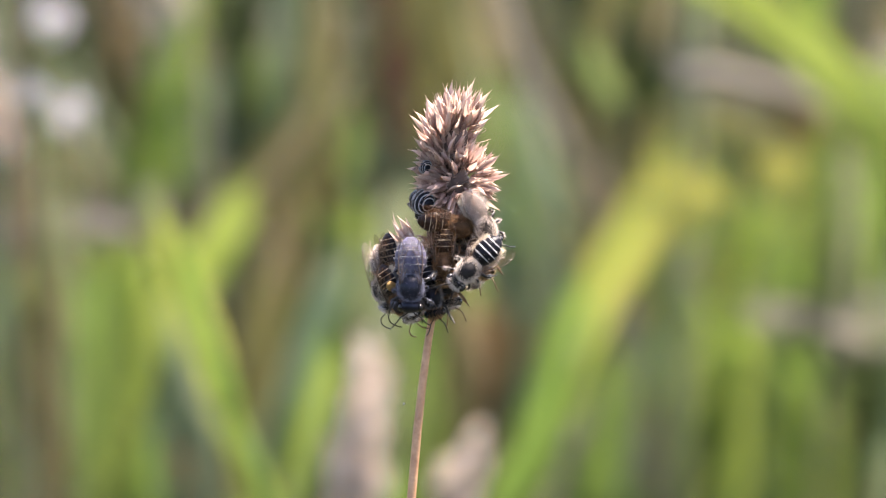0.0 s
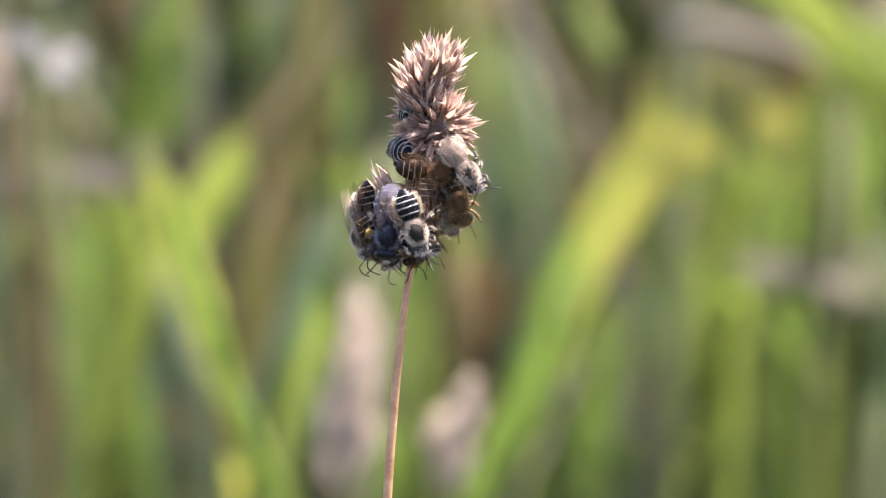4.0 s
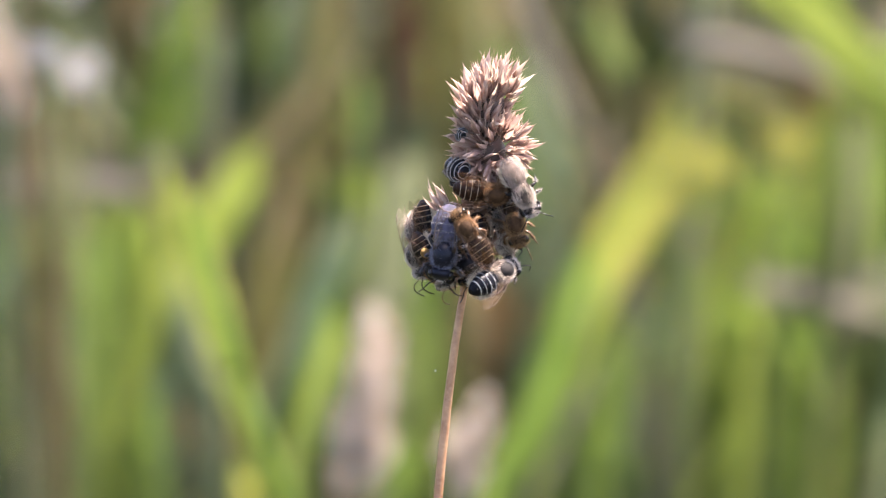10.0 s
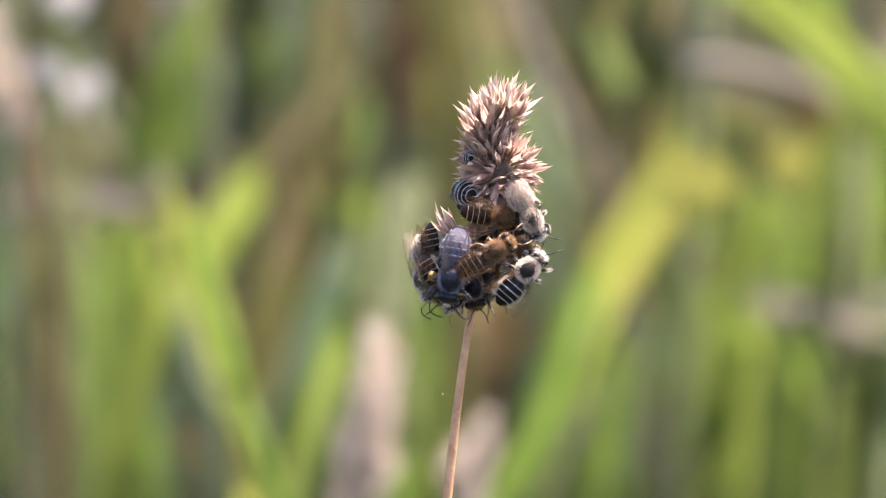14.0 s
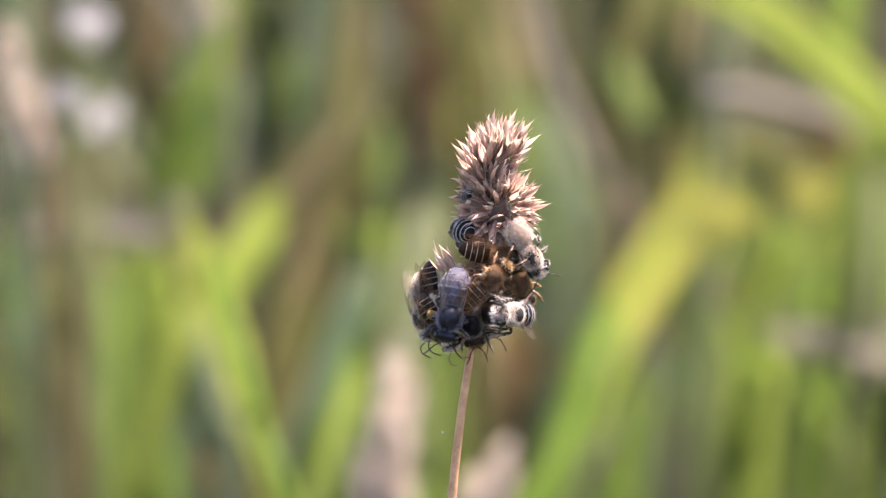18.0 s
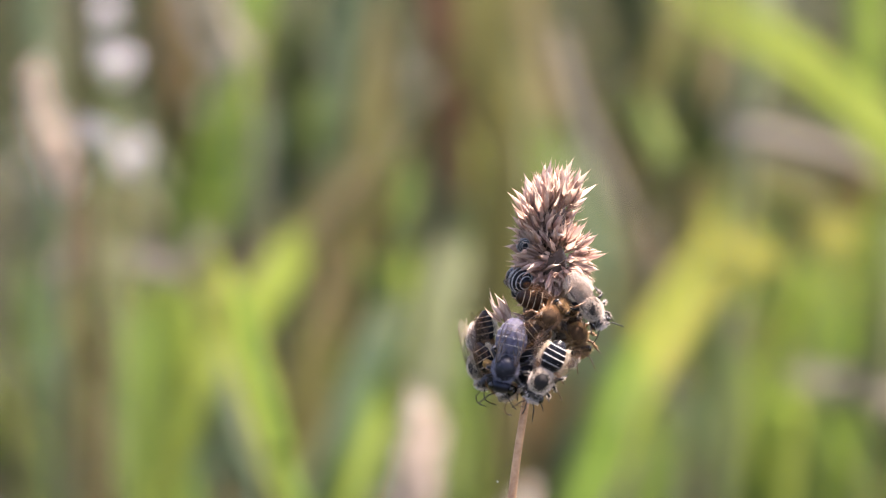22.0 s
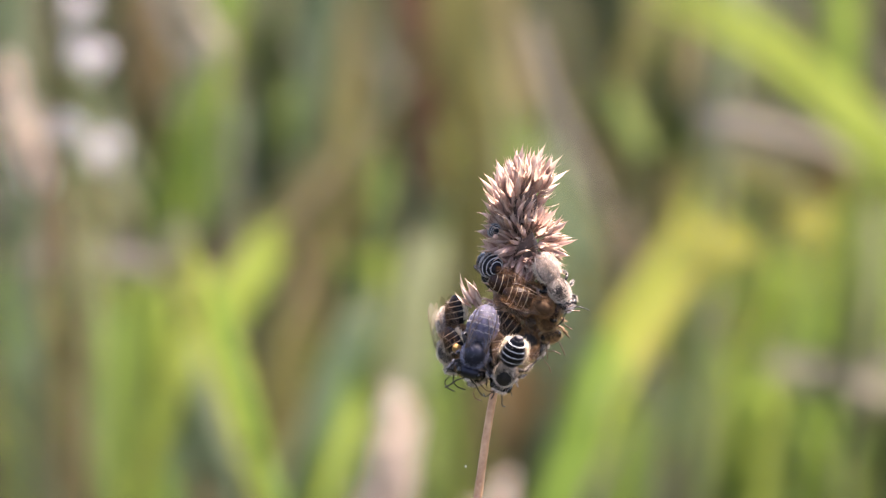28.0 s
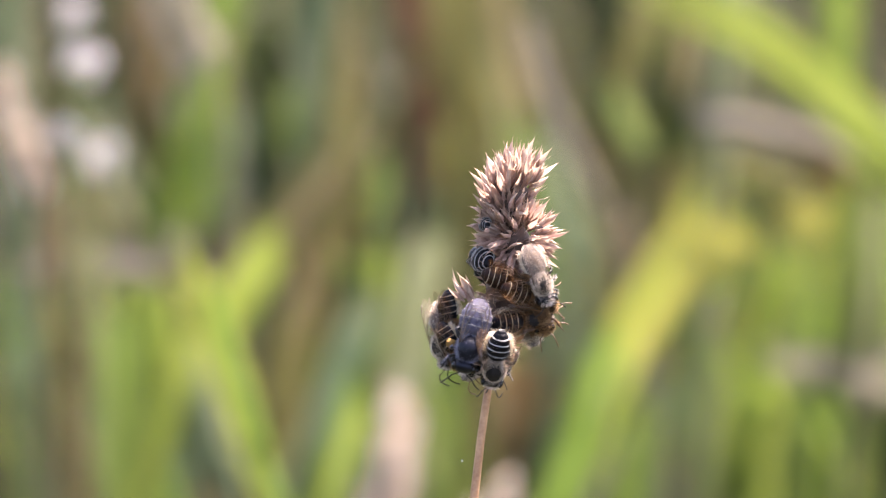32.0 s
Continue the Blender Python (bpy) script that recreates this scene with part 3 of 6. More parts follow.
climber = settle(
    bee("brown", "brown bee with cream-striped abdomen, turning about among the others", 0.86, 0.3, 6, 4, 8, seed=3),
    (0, 0.1, -0.7, -5, 270, 0, 0),
    (6, 0.5, -1.1, -5, 265, 0, 0),
    (7, 0.2, -2.5, -6, 260, 0, 0),
    (8, 0.3, -2.3, -7, 235, 0, 0),
    (8.5, 1, -2.5, -7.5, 225, 0, 0),
    (9, 1, -1.9, -8.5, 172, 0, 0),
    (9.5, 0.1, -2.3, -9, 140, 0, 0),
    (10, -0.7, -2.9, -9.5, 126, 0, 0),
    (11, -0.5, -3.3, -9.5, 108, 0, 0),
    (12, 0.5, -2.9, -9.5, 60, 0, 0),
    (12.5, 0.9, -1.9, -9.5, 45, 0, 0),
    (13, 0.5, -2.2, -9.5, 32, 0, 0),
    (14, 0.1, -2.3, -10, 32, 0, 0),
    (15.5, -0.5, -1.7, -10, 37, 0, 0),
    (17.5, 0.1, -1.5, -9.5, 32, 0, 0),
    (18.5, 0.3, -0.3, -8, 55, 0, 0),
    (20, 1.3, 0.5, -7, 45, 0, 0),
    (21, 1.7, 0.1, -7, 62, 0, 0),
    (22, 0.1, 0.5, -7.5, 40, 0, 0),
    (23, 1.3, 0.1, -7, 10, 0, 0),
    (24, 1.2, 1.3, -7, 18, 0, 0),
    (25.5, 2.2, 1.9, -7, 0, 0, 0),
    (26.5, 3.0, 1.6, -6.8, -18, 0, 0),
    (28, 3.1, 1.5, -6.2, -20, -8, 0),
    (30, 3.4, 1.4, -5.4, -20, -18, 0),
    (32, 3.8, 1.3, -5, -20, -24, 0),
)
perched = settle(
    bee("grey", "fuzzy grey bee clinging below the seed tuft", 0.86, 0.2, -8, 5, 12, (0, 30), seed=4),
    (0, 5.3, 4.2, -5, -62, 0, 0),
    (1, 5.5, 4.4, -5, -55, 0, 0),
    (2, 5.7, 4.5, -5.5, -50, 0, 0),
    (7, 5.7, 4.3, -5.5, -63, 0, 0),
    (14, 5.8, 4.2, -5.5, -62, 0, 0),
    (20, 5.9, 4.2, -5.5, -60, 0, 0),
    (24, 7, 3.7, -5.5, -55, 0, 0),
    (26.5, 6.5, 4.2, -5.5, -57, 0, 0),
    (28, 6.1, 4.5, -5.5, -60, 0, 0),
    (29, 4.9, 4.9, -6, -82, 0, 0),
    (29.5, 5.3, 4.7, -6, -60, 0, 0),
    (30, 5.3, 4.5, -6, -60, 0, -5),
    (32, 4.9, 4.5, -6, -70, 0, -8),
)
leader = settle(
    bee("black", "dark blue-black bee with smoky wings, head down", 1.04, 0.2, 0, 5, 10, (10, 20), seed=5),
    (0, -4.5, -3.6, -8.5, -90, 6, 0),
    (7, -4.5, -3.6, -8.5, -97, 6, 0),
    (15, -4.4, -3.7, -8.5, -99, 6, 0),
    (22, -4.4, -3.9, -8.5, -102, 6, 0),
    (28, -4.3, -4.1, -8.5, -105, 6, 0),
    (32, -4.3, -4.1, -8.5, -104, 6, 0),
)
b8 = settle(
    bee("dusky", "dark bee with pale-striped abdomen and brown wings", 0.86, 0.35, -12, 1, 8, seed=6),
    (0, -7.2, -2, -2.5, 284, 0, 42),
    (32, -7.2, -2, -2.5, 284, 0, 42),
)
b9 = settle(
    bee("dusky", "grey-furred bee loaded with orange pollen", 0.88, 0.2, -12, 0, 10, pollen=True, seed=7),
    (0, -6.6, -6.3, -4.5, 302, 4, 40),
    (32, -6.6, -6.3, -4.5, 302, 4, 40),
)
b11 = settle(
    bee("ringed", "dark bee clinging head down at the stem", 0.88, 0.3, 10, 6, 15, seed=8),
    (0, -1.9, -5.3, -4, -78, 8, 0),
    (32, -1.9, -5.3, -4, -78, 8, 0),
)
b13 = settle(
    bee("tawny", "golden tawny bee with cream-striped abdomen", 0.86, 0.3, 8, 6, 5, seed=9),
    (0, 4.9, 0.3, -3.0, -76, 10, 0),
    (32, 4.9, 0.5, -3.0, -74, 10, 0),
)
b3 = settle(
    bee("brown", "dark brown bee with amber wings, lying across the head", 0.88, 0.3, 24, 14, 8, seed=10),
    (0, 0.9, 3.4, -4.5, -6, -8, 15),
    (16, 0.9, 3.4, -4.5, -6, -8, 15),
    (20, 0.8, 3.2, -4, -12, -10, 15),
    (24, 1.2, 3.3, -4, -14, -10, 15),
    (32, 1.3, 3.4, -4, -14, -10, 15),
)
curled = settle(
    bee("ringed", "bee with its white-ringed black abdomen turned outwards", 0.88, 0.5, 2, 4, 5, seed=11),
    (0, -3.2, 6.9, 0.8, 150, -84, 0),
    (32, -3.2, 6.9, 0.8, 150, -84, 0),
)
b2 = settle(
    bee("ringed", "small bee half hidden behind the seed husks", 0.5, 0.3, 16, 14, 5, seed=12),
    (0, -2.7, 11.7, -0.1, 150, -84, 0),
    (32, -2.7, 11.7, -0.1, 150, -84, 0),
)
b14 = settle(
    bee("grey", "grey bee clinging to the shaded seed head", 1, 0.3, 10, 6, 5, seed=13),
    (0, -1.1, -3.1, 4.5, -80, 0, 180),
    (32, -1.1, -3.1, 4.5, -80, 0, 180),
)
b15 = settle(
    bee("dusky", "dark striped bee packed among the others", 0.9, 0.3, 10, 6, 5, seed=14),
    (0, 0.5, -3.7, -2.5, -80, 0, 0),
    (27, 0.5, -3.7, -2.5, -80, 0, 0),
    (29, 2.2, -2.0, -3.8, 6, -25, 0),
    (32, 2.8, -2.0, -3.8, 6, -25, 0),
)
woolly = settle(
    bee("grey", "cream woolly bee pressed against the seed head", 0.8, 0.3, 4, 3, 8, seed=15),
    (0, 3.6, -1.7, -0.5, 104, 0, 180),
    (32, 3.6, -1.7, -0.5, 104, 0, 180),
)
# Added bee whose cream fur stands in for rim-lit fur of b8, b9.
flank = settle(
    bee("grey", "added cream bee standing in for the rim-lit fur of two bees", 0.95, 0.3, 4, 3, 8, seed=16),
    (0, -8.6, -4.0, -1.0, -80, 0, 60),
    (32, -8.6, -4.0, -1.0, -80, 0, 60),
)
hidden = settle(
    bee("brown", "brown bee hidden in the seed tuft, one feeler showing", 0.7, 0.3, 2, 2, 0, (10, 0), seed=17),
    (0, 0.9, 10.8, 4.0, 30, -10, 0),
    (32, 0.9, 10.8, 4.0, 30, -10, 0),
)
BUSY = [roamer, climber, perched]

# ---- the dry grass stalk ----
def axis(z):
    """The middle line of the grass head and its stem, by height in millimetres."""
    if z > -11:
        return Vector((-1.76 + (z + 11) * 0.122, 0, z))
    d = -11 - z
    return Vector((-1.76 - 0.062 * d - 1.5 * (1 - math.exp(-d / 14)) + 0.00004 * d * d, 0.0, z))


def glume_mesh(length, width, seed):
    """One husk: a boat-shaped scale, folded along its keel, that ends in a short awn."""
    rng = random.Random(seed)
    bm = bmesh.new()
    rings = []
    twist, bow = rng.uniform(-0.5, 0.5), rng.uniform(0.02, 0.10)
    for f, girth in ((0, 0.42), (0.12, 0.78), (0.28, 1.0), (0.45, 0.98), (0.6, 0.78), (0.74, 0.46), (0.84, 0.2), (0.92, 0.08), (1.0, 0.03)):
        w = width * girth * rng.uniform(0.9, 1.1)
        up = bow * length * math.sin(3.0 * f) + rng.uniform(-0.03, 0.03)
        a = twist * f
        row = []
        for y, z in ((-0.5, -0.1), (-0.34, 0.2), (0, 0.36), (0.34, 0.2), (0.5, -0.1)):
            row.append(bm.verts.new((length * f, w * (y * math.cos(a) - z * math.sin(a)), up + w * (y * math.sin(a) + z * math.cos(a)))))
        rings.append(row)
    for r, s in zip(rings, rings[1:]):
        for k in range(4):
            bm.faces.new((r[k], r[k + 1], s[k + 1], s[k]))
    return bm


stalk = tagged(new("grass_stalk"), "dry brown grass stalk with a spiky seed head", "grass")
stalk.matrix_world = BASE
bm = bmesh.new()
heights = [18, 12, 4, -4, -11, -13, -18, -26, -36, -60, -100, -180, -300, -450, -640]
tube(bm, [axis(z) for z in heights], [0.35, 0.5, 0.7, 0.8, 0.52, 0.54, 0.57, 0.62, 0.66, 0.72, 0.85, 1.1, 1.25, 1.4, 1.5], 12)
part("stem", mesh_of("stem", bm, "stem"), stalk)
bm = bmesh.new()
for z in (16, 9, 2, -5):
    for k in range(5):
        a = k * 1.256 + z
        p = axis(z)
        tube(bm, [p, p + Vector((1.6 * math.cos(a), 1.6 * math.sin(a), 1.2)), p + Vector((2.6 * math.cos(a), 2.6 * math.sin(a), 2.6))], [0.3, 0.24, 0.15], 6)
part("branchlets", mesh_of("branchlets", bm, "stem"), stalk)
for z, wide, tall in ((14.5, 2.4, 4.0), (8.8, 2.0, 3.2), (2.5, 2.2, 4.5), (-4.5, 2.6, 4.8)):
    bm = bmesh.new()
    egg(bm, (0, 0, 0), (tall, wide, wide), 10, 14)
    for v in bm.verts:
        swell = 1 + 0.15 * noise.noise(v.co * 1.3)
        v.co = axis(z) + Vector((v.co.y * swell + (1.2 if z == 8.8 else 0), v.co.z * swell, v.co.x * swell))
    part("rachis", mesh_of("rachis", bm, "core"), stalk, "dark brown core of the seed head")
# a speck of down that hangs from the stem by a spider's thread
bm = bmesh.new()
tube(bm, [axis(-14), Vector((-4.4, -0.6, -19.5)), Vector((-5.45, -0.8, -21.7))], [0.0015, 0.0015, 0.0015], 4)
part("thread", mesh_of("thread", bm, "wing"), stalk, "fine spider thread")
bm = bmesh.new()
egg(bm, (-5.5, -0.8, -21.8), (0.16, 0.12, 0.2), 6, 8)
part("down_speck", mesh_of("down_speck", bm, "band_white"), stalk, "white speck of down")
HUSK = [mesh_of("glume", glume_mesh(n, w, 3 + i), "glume") for i, (n, w) in enumerate(((3.8, 1.0), (4.3, 1.1), (3.3, 0.95), (4.2, 0.85), (3.6, 1.2)))]
PALE = [mesh_of("glume", glume_mesh(n, w, 20 + i), "glume_pale") for i, (n, w) in enumerate(((4.1, 0.9), (4.6, 1.0), (3.5, 0.95)))]


def husk(place, way, rng, pale=0.25, size=1.0):
    way = way.normalized()
    side = way.cross(Vector((rng.uniform(-1, 1), rng.uniform(-1, 1), rng.uniform(-1, 1)))).normalized()
    up = way.cross(side)
    m = Matrix(((way.x, side.x, up.x), (way.y, side.y, up.y), (way.z, side.z, up.z))).to_4x4()
    ob = part("glume", rng.choice(PALE if rng.random() < pale else HUSK), stalk)
    ob.matrix_basis = Matrix.Translation(place * 0.001) @ m @ Matrix.Scale(size * rng.uniform(0.82, 1.12), 4)


rng = random.Random(11)
# fine bristles between the husks
bm = bmesh.new()
for k in range(170):
    z = rng.uniform(4, 19)
    n = Vector((rng.gauss(0, 1), rng.gauss(-0.3, 1), rng.gauss(0.6, 0.6))).normalized()
    p = axis(z) + n * rng.uniform(2.2, 3.4)
    h = rng.uniform(1.2, 2.6)
    bend = Vector((rng.uniform(-0.4, 0.4), rng.uniform(-0.4, 0.4), 0.3))
    tube(bm, [p, p + n * h * 0.6, p + n * h + bend], [0.07, 0.05, 0.015], 4)
tagged(part("bristle", mesh_of("bristle", bm, "glume_pale"), stalk), kind="stuff")
def spikelet(place, way, rng, count, pale, size=1.0, open_out=0.2):
    """A small fan of husks that share one base."""
    way = way.normalized()
    for j in range(count):
        stray = Vector((rng.gauss(0, 1), rng.gauss(0, 1), rng.gauss(0, 1))) * open_out
        husk(place + way * (0.35 * j) + stray * 0.8, way + stray, rng, pale, size * (0.88 + 0.07 * j))


# the crown: spikelets packed side by side, fanning up and outwards from one base
for k in range(46):
    f = (k + 0.5) / 46
    turn = k * 2.39996 + rng.uniform(-0.25, 0.25)
    spread = math.sqrt(f)
    out = Vector((math.cos(turn), math.sin(turn) * 0.95, 0))
    lean = radians(4 + 34 * spread + rng.uniform(-6, 6))
    p = Vector((1.4, 0, 13.2)) + Vector((out.x * 2.9 * spread, out.y * 2.9 * spread, 5.3 * (1 - 0.52 * spread) + rng.uniform(-0.6, 1.2) + 0.7 * out.x * spread))
    spikelet(p, out * math.sin(lean) * 0.85 + Vector((0.10, 0, math.cos(lean))), rng, 4, 0.3, 1.0, 0.22)
# its lower fringe, which leans out and hangs down to the second tuft
for k in range(34):
    turn = radians(rng.uniform(150, 385))
    out = Vector((math.cos(turn), math.sin(turn), 0))
    rise = rng.uniform(-1.6, 2.2)
    p = Vector((0.5, 0, 12.6 + rise)) + out * (1.7 + 0.25 * rise)
    spikelet(p, out * 0.8 + Vector((0, 0, 0.8 + 0.15 * rise)), rng, 3, 0.15, 0.88, 0.25)
# the second tuft: a rosette round a dark middle that opens to the front and the right
for k in range(46):
    turn = k * 2.39996
    wide = radians(14 + 88 * math.sqrt((k + 0.5) / 46))
    n = Vector((math.sin(wide) * math.cos(turn), -math.cos(wide), math.sin(wide) * math.sin(turn)))
    n = (n + Vector((0.18, 0, 0.06))).normalized()
    p = Vector((2.3, -0.9, 9.7)) + Vector((n.x * 2.3, n.y * 1.5, n.z * 2.1))
    spikelet(p, n, rng, 4, 0.22, 0.84, 0.24)
# husks that hang below it
for k in range(16):
    p = Vector((1.6 + rng.uniform(-1.6, 2.4), -2.0 + rng.uniform(-0.5, 0.9), 6.9 + rng.uniform(-1.0, 0.9)))
    spikelet(p, Vector((rng.uniform(-0.6, 0.6), rng.uniform(-0.7, -0.1), rng.uniform(-0.9, -0.1))), rng, 3, 0.2, 0.78, 0.3)
# husks along its left flank, and the small tuft under the curled bee
for k in range(26):
    p = Vector((-1.2 + rng.uniform(-1.0, 1.2), rng.uniform(-1.8, 1.2), 10.2 + rng.uniform(-3.2, 3.0)))
    husk(p, Vector((rng.uniform(-0.9, -0.1), rng.uniform(-0.8, 0.2), rng.uniform(-0.2, 0.6))), rng, 0.2, 0.8)
for k in range(10):
    p = Vector((-4.4 + rng.uniform(-0.9, 0.9), -3.6 + rng.uniform(-1.2, 1.0), 0.9 + rng.uniform(-1.2, 1.0)))
    husk(p, Vector((rng.uniform(-0.9, -0.15), rng.uniform(-0.4, 0.1), rng.uniform(0.6, 1.0))), rng, 0.85, 0.9)
# the lower head, mostly hidden by the bees
for k in range(64):
    z = rng.uniform(-10, 6.5)
    n = Vector((rng.gauss(0, 1), rng.gauss(0, 1), 0)).normalized()
    husk(axis(z) + n * rng.uniform(0.4, 1.6), n + Vector((0, 0, rng.uniform(-0.2, 0.7))), rng, 0.05, 0.9)

# ---- the meadow ----
bm = bmesh.new()
ring = [0.0, 0.4, 0.8, 1.2, 1.8, 2.6, 4, 6, 10, 20, 60, 200, 900]
prev = None
for r in ring[1:]:
    row = [bm.verts.new((r * math.cos(k * math.tau / 48), r * math.sin(k * math.tau / 48), 0.02 * noise.noise(Vector((r * math.cos(k * math.tau / 48), r * math.sin(k * math.tau / 48), 0)) * 1.3) - 0.015)) for k in range(48)]
    if prev is None:
        bm.faces.new(row)
    else:
        for k in range(48):
            bm.faces.new((prev[k], row[k], row[(k + 1) % 48], prev[(k + 1) % 48]))
    prev = row
ground = new("ground", mesh_of("ground", bm, "ground", 1.0))
tagged(ground, "dark earth under the meadow grass", "ground", kind="structure")


def ribbon(bm, pts, width, fold=0.25, slim=False):
    """A leaf blade: a folded single sheet turned to face the camera, widest in its middle, pointed at its first end."""
    pts = [Vector(p) for p in pts]
    dense = []
    for i in range(len(pts) - 1):
        p0, p1, p2, p3 = pts[max(i - 1, 0)], pts[i], pts[i + 1], pts[min(i + 2, len(pts) - 1)]
        for s in range(4):
            f = s / 4
            dense.append(0.5 * ((2 * p1) + (p2 - p0) * f + (2 * p0 - 5 * p1 + 4 * p2 - p3) * f * f + (3 * p1 - p0 - 3 * p2 + p3) * f ** 3))
    dense.append(pts[-1])
    rows = []
    for i, p in enumerate(dense):
        f = i / (len(dense) - 1)
        d = (dense[min(i + 1, len(dense) - 1)] - dense[max(i - 1, 0)]).normalized()
        side = d.cross(Vector((0.15, 1, 0.1))).normalized()
        up = side.cross(d)
        w = width * 0.5 * min(1.0, 0.10 + 6.0 * f) * (1 - 0.35 * max(0, f - 0.5) * 2)
        if slim:
            w *= 1 - 0.9 * min(1, max(0, (f - 0.40) / 0.15))
        rows.append([bm.verts.new(p + side * a * w + up * b * w) for a, b in ((-1, 0), (-0.5, fold * 0.7), (0, fold), (0.5, fold * 0.7), (1, 0))])
    for r, s in zip(rows, rows[1:]):
        for k in range(4):
            bm.faces.new((r[k], r[k + 1], s[k + 1], s[k]))
    return [dense[i] + Vector((0, -0.0004, 0)) for i in range(0, len(dense), 2)]


# leaves that grow together in one tuft
KIN = {
    "leaf_lime": ("leaf_lime", "leaf_yellow", "leaf_fresh"), "leaf_yellow": ("leaf_yellow", "leaf_lime", "leaf_yellow"), "leaf_fresh": ("leaf_fresh", "leaf_lime", "leaf_green"),
    "leaf_green": ("leaf_green", "leaf_fresh", "leaf_teal"), "leaf_teal": ("leaf_teal", "straw_mist", "leaf_teal"), "leaf_dark": ("leaf_dark", "leaf_dark", "leaf_green"),
    "leaf_olive": ("leaf_olive", "straw", "leaf_green"), "straw": ("straw", "leaf_olive", "straw_brown"), "straw_brown": ("straw_brown", "straw", "straw_dark"),
    "straw_red": ("straw_red", "straw_brown", "straw_dark"), "straw_pale": ("straw_pale", "straw_pale", "straw_grey"), "straw_grey": ("straw_grey", "straw_pale", "straw_dark"),
    "straw_dark": ("straw_dark", "leaf_dark", "straw_brown"), "straw_mist": ("straw_mist", "leaf_teal", "straw"),
}


def blade(material, width, pts, label):
    """A tuft of blades that stand side by side; width in millimetres over all, points from the tip to the root."""
    plant = tagged(new("meadow_grass_plant"), label, "grass", "grasses of the meadow")
    rng = random.Random(int(width * 10) + int(pts[0][0] * 1000))
    pts = [Vector(p) for p in pts]
    across = (pts[-3] - pts[0]).normalized().cross(Vector((0, 1, 0))).normalized() * width / 1000
    count = 3 if width < 14 else 5
    for k in range(count):
        side = (k / (count - 1) - 0.5) * (0.56 if count == 3 else 0.74) + rng.uniform(-0.05, 0.05)
        slip = 0.25 * (pts[1] - pts[0]) * rng.uniform(-1, 1)
        away = Vector((0, rng.uniform(-0.04, 0.04), 0))
        line = [p + across * side * (1 - 0.5 * i / len(pts)) + away + slip * max(0, 1 - 0.5 * i) for i, p in enumerate(pts)]
        kind = KIN[material][k % 3 if rng.random() < 0.6 else 0]
        bm = bmesh.new()
        middle = ribbon(bm, line, width * rng.uniform(1.4, 2.0) / count / 1000, slim=material in ("straw_pale", "straw_grey", "leaf_yellow", "leaf_dark", "straw_dark"))
        leaf = part("blade", mesh_of("blade", bm, kind, 1.0), plant)
        bm = bmesh.new()
        tube(bm, middle, [0.0003 + 0.0006 * i / len(middle) for i in range(len(middle))], 6)
        part("midrib", mesh_of("midrib", bm, kind, 1.0), leaf)
    return plant


def plume(material, width, top, bottom, label):
    """A dry grass plume: a stem from the ground with many small husks."""
    ob = tagged(new("grass_plume"), label, "grass", "grasses of the meadow")
    top, bottom = Vector(top), Vector(bottom)
    rng = random.Random(int(width * 10))
    root = Vector((bottom.x + (bottom.x - top.x) * 0.4, bottom.y + 0.03, -0.02))
    bm = bmesh.new()
    tube(bm, [top, bottom, bottom.lerp(root, 0.5), root], [0.0008, 0.0014, 0.002, 0.0024], 8)
    part("stem", mesh_of("stem", bm, "straw", 1.0), ob)
    bm = bmesh.new()
    way = (bottom - top)
    tufts = [(rng.random(), math.sqrt(rng.random()), rng.uniform(0, math.tau)) for _ in range(34)]
    for k in range(430):
        f, out, a = rng.choice(tufts)
        f, a = f + rng.gauss(0, 0.035), a + rng.gauss(0, 0.35)
        r = width / 1700 * (0.3 + 0.7 * math.sin(math.pi * min(1, max(0, 0.1 + 0.8 * f)))) * out * rng.uniform(0.6, 1.15)
        p = top + way * f + Vector((math.cos(a) * r, math.sin(a) * r, rng.uniform(-0.003, 0.003)))
        d = Vector((math.cos(a) * 0.5, math.sin(a) * 0.5, 1)).normalized() * rng.uniform(0.003, 0.006)
        s = d.cross(Vector((rng.uniform(-1, 1), rng.uniform(-1, 1), 0.3))).normalized() * 0.0009
        n = d.cross(s).normalized() * 0.0006
        q = [bm.verts.new(v) for v in (p, p + d * 0.45 + s, p + d * 0.45 - s, p + d * 0.45 + n, p + d)]
        for i, j, l in ((0, 1, 3), (0, 3, 2), (0, 2, 1), (4, 3, 1), (4, 2, 3), (4, 1, 2)):
            bm.faces.new((q[i], q[j], q[l]))
    me = mesh_of("seed_spike", bm, material, 1.0, False)
    tagged(part("seed_spike", me, ob), kind="stuff")
    return ob


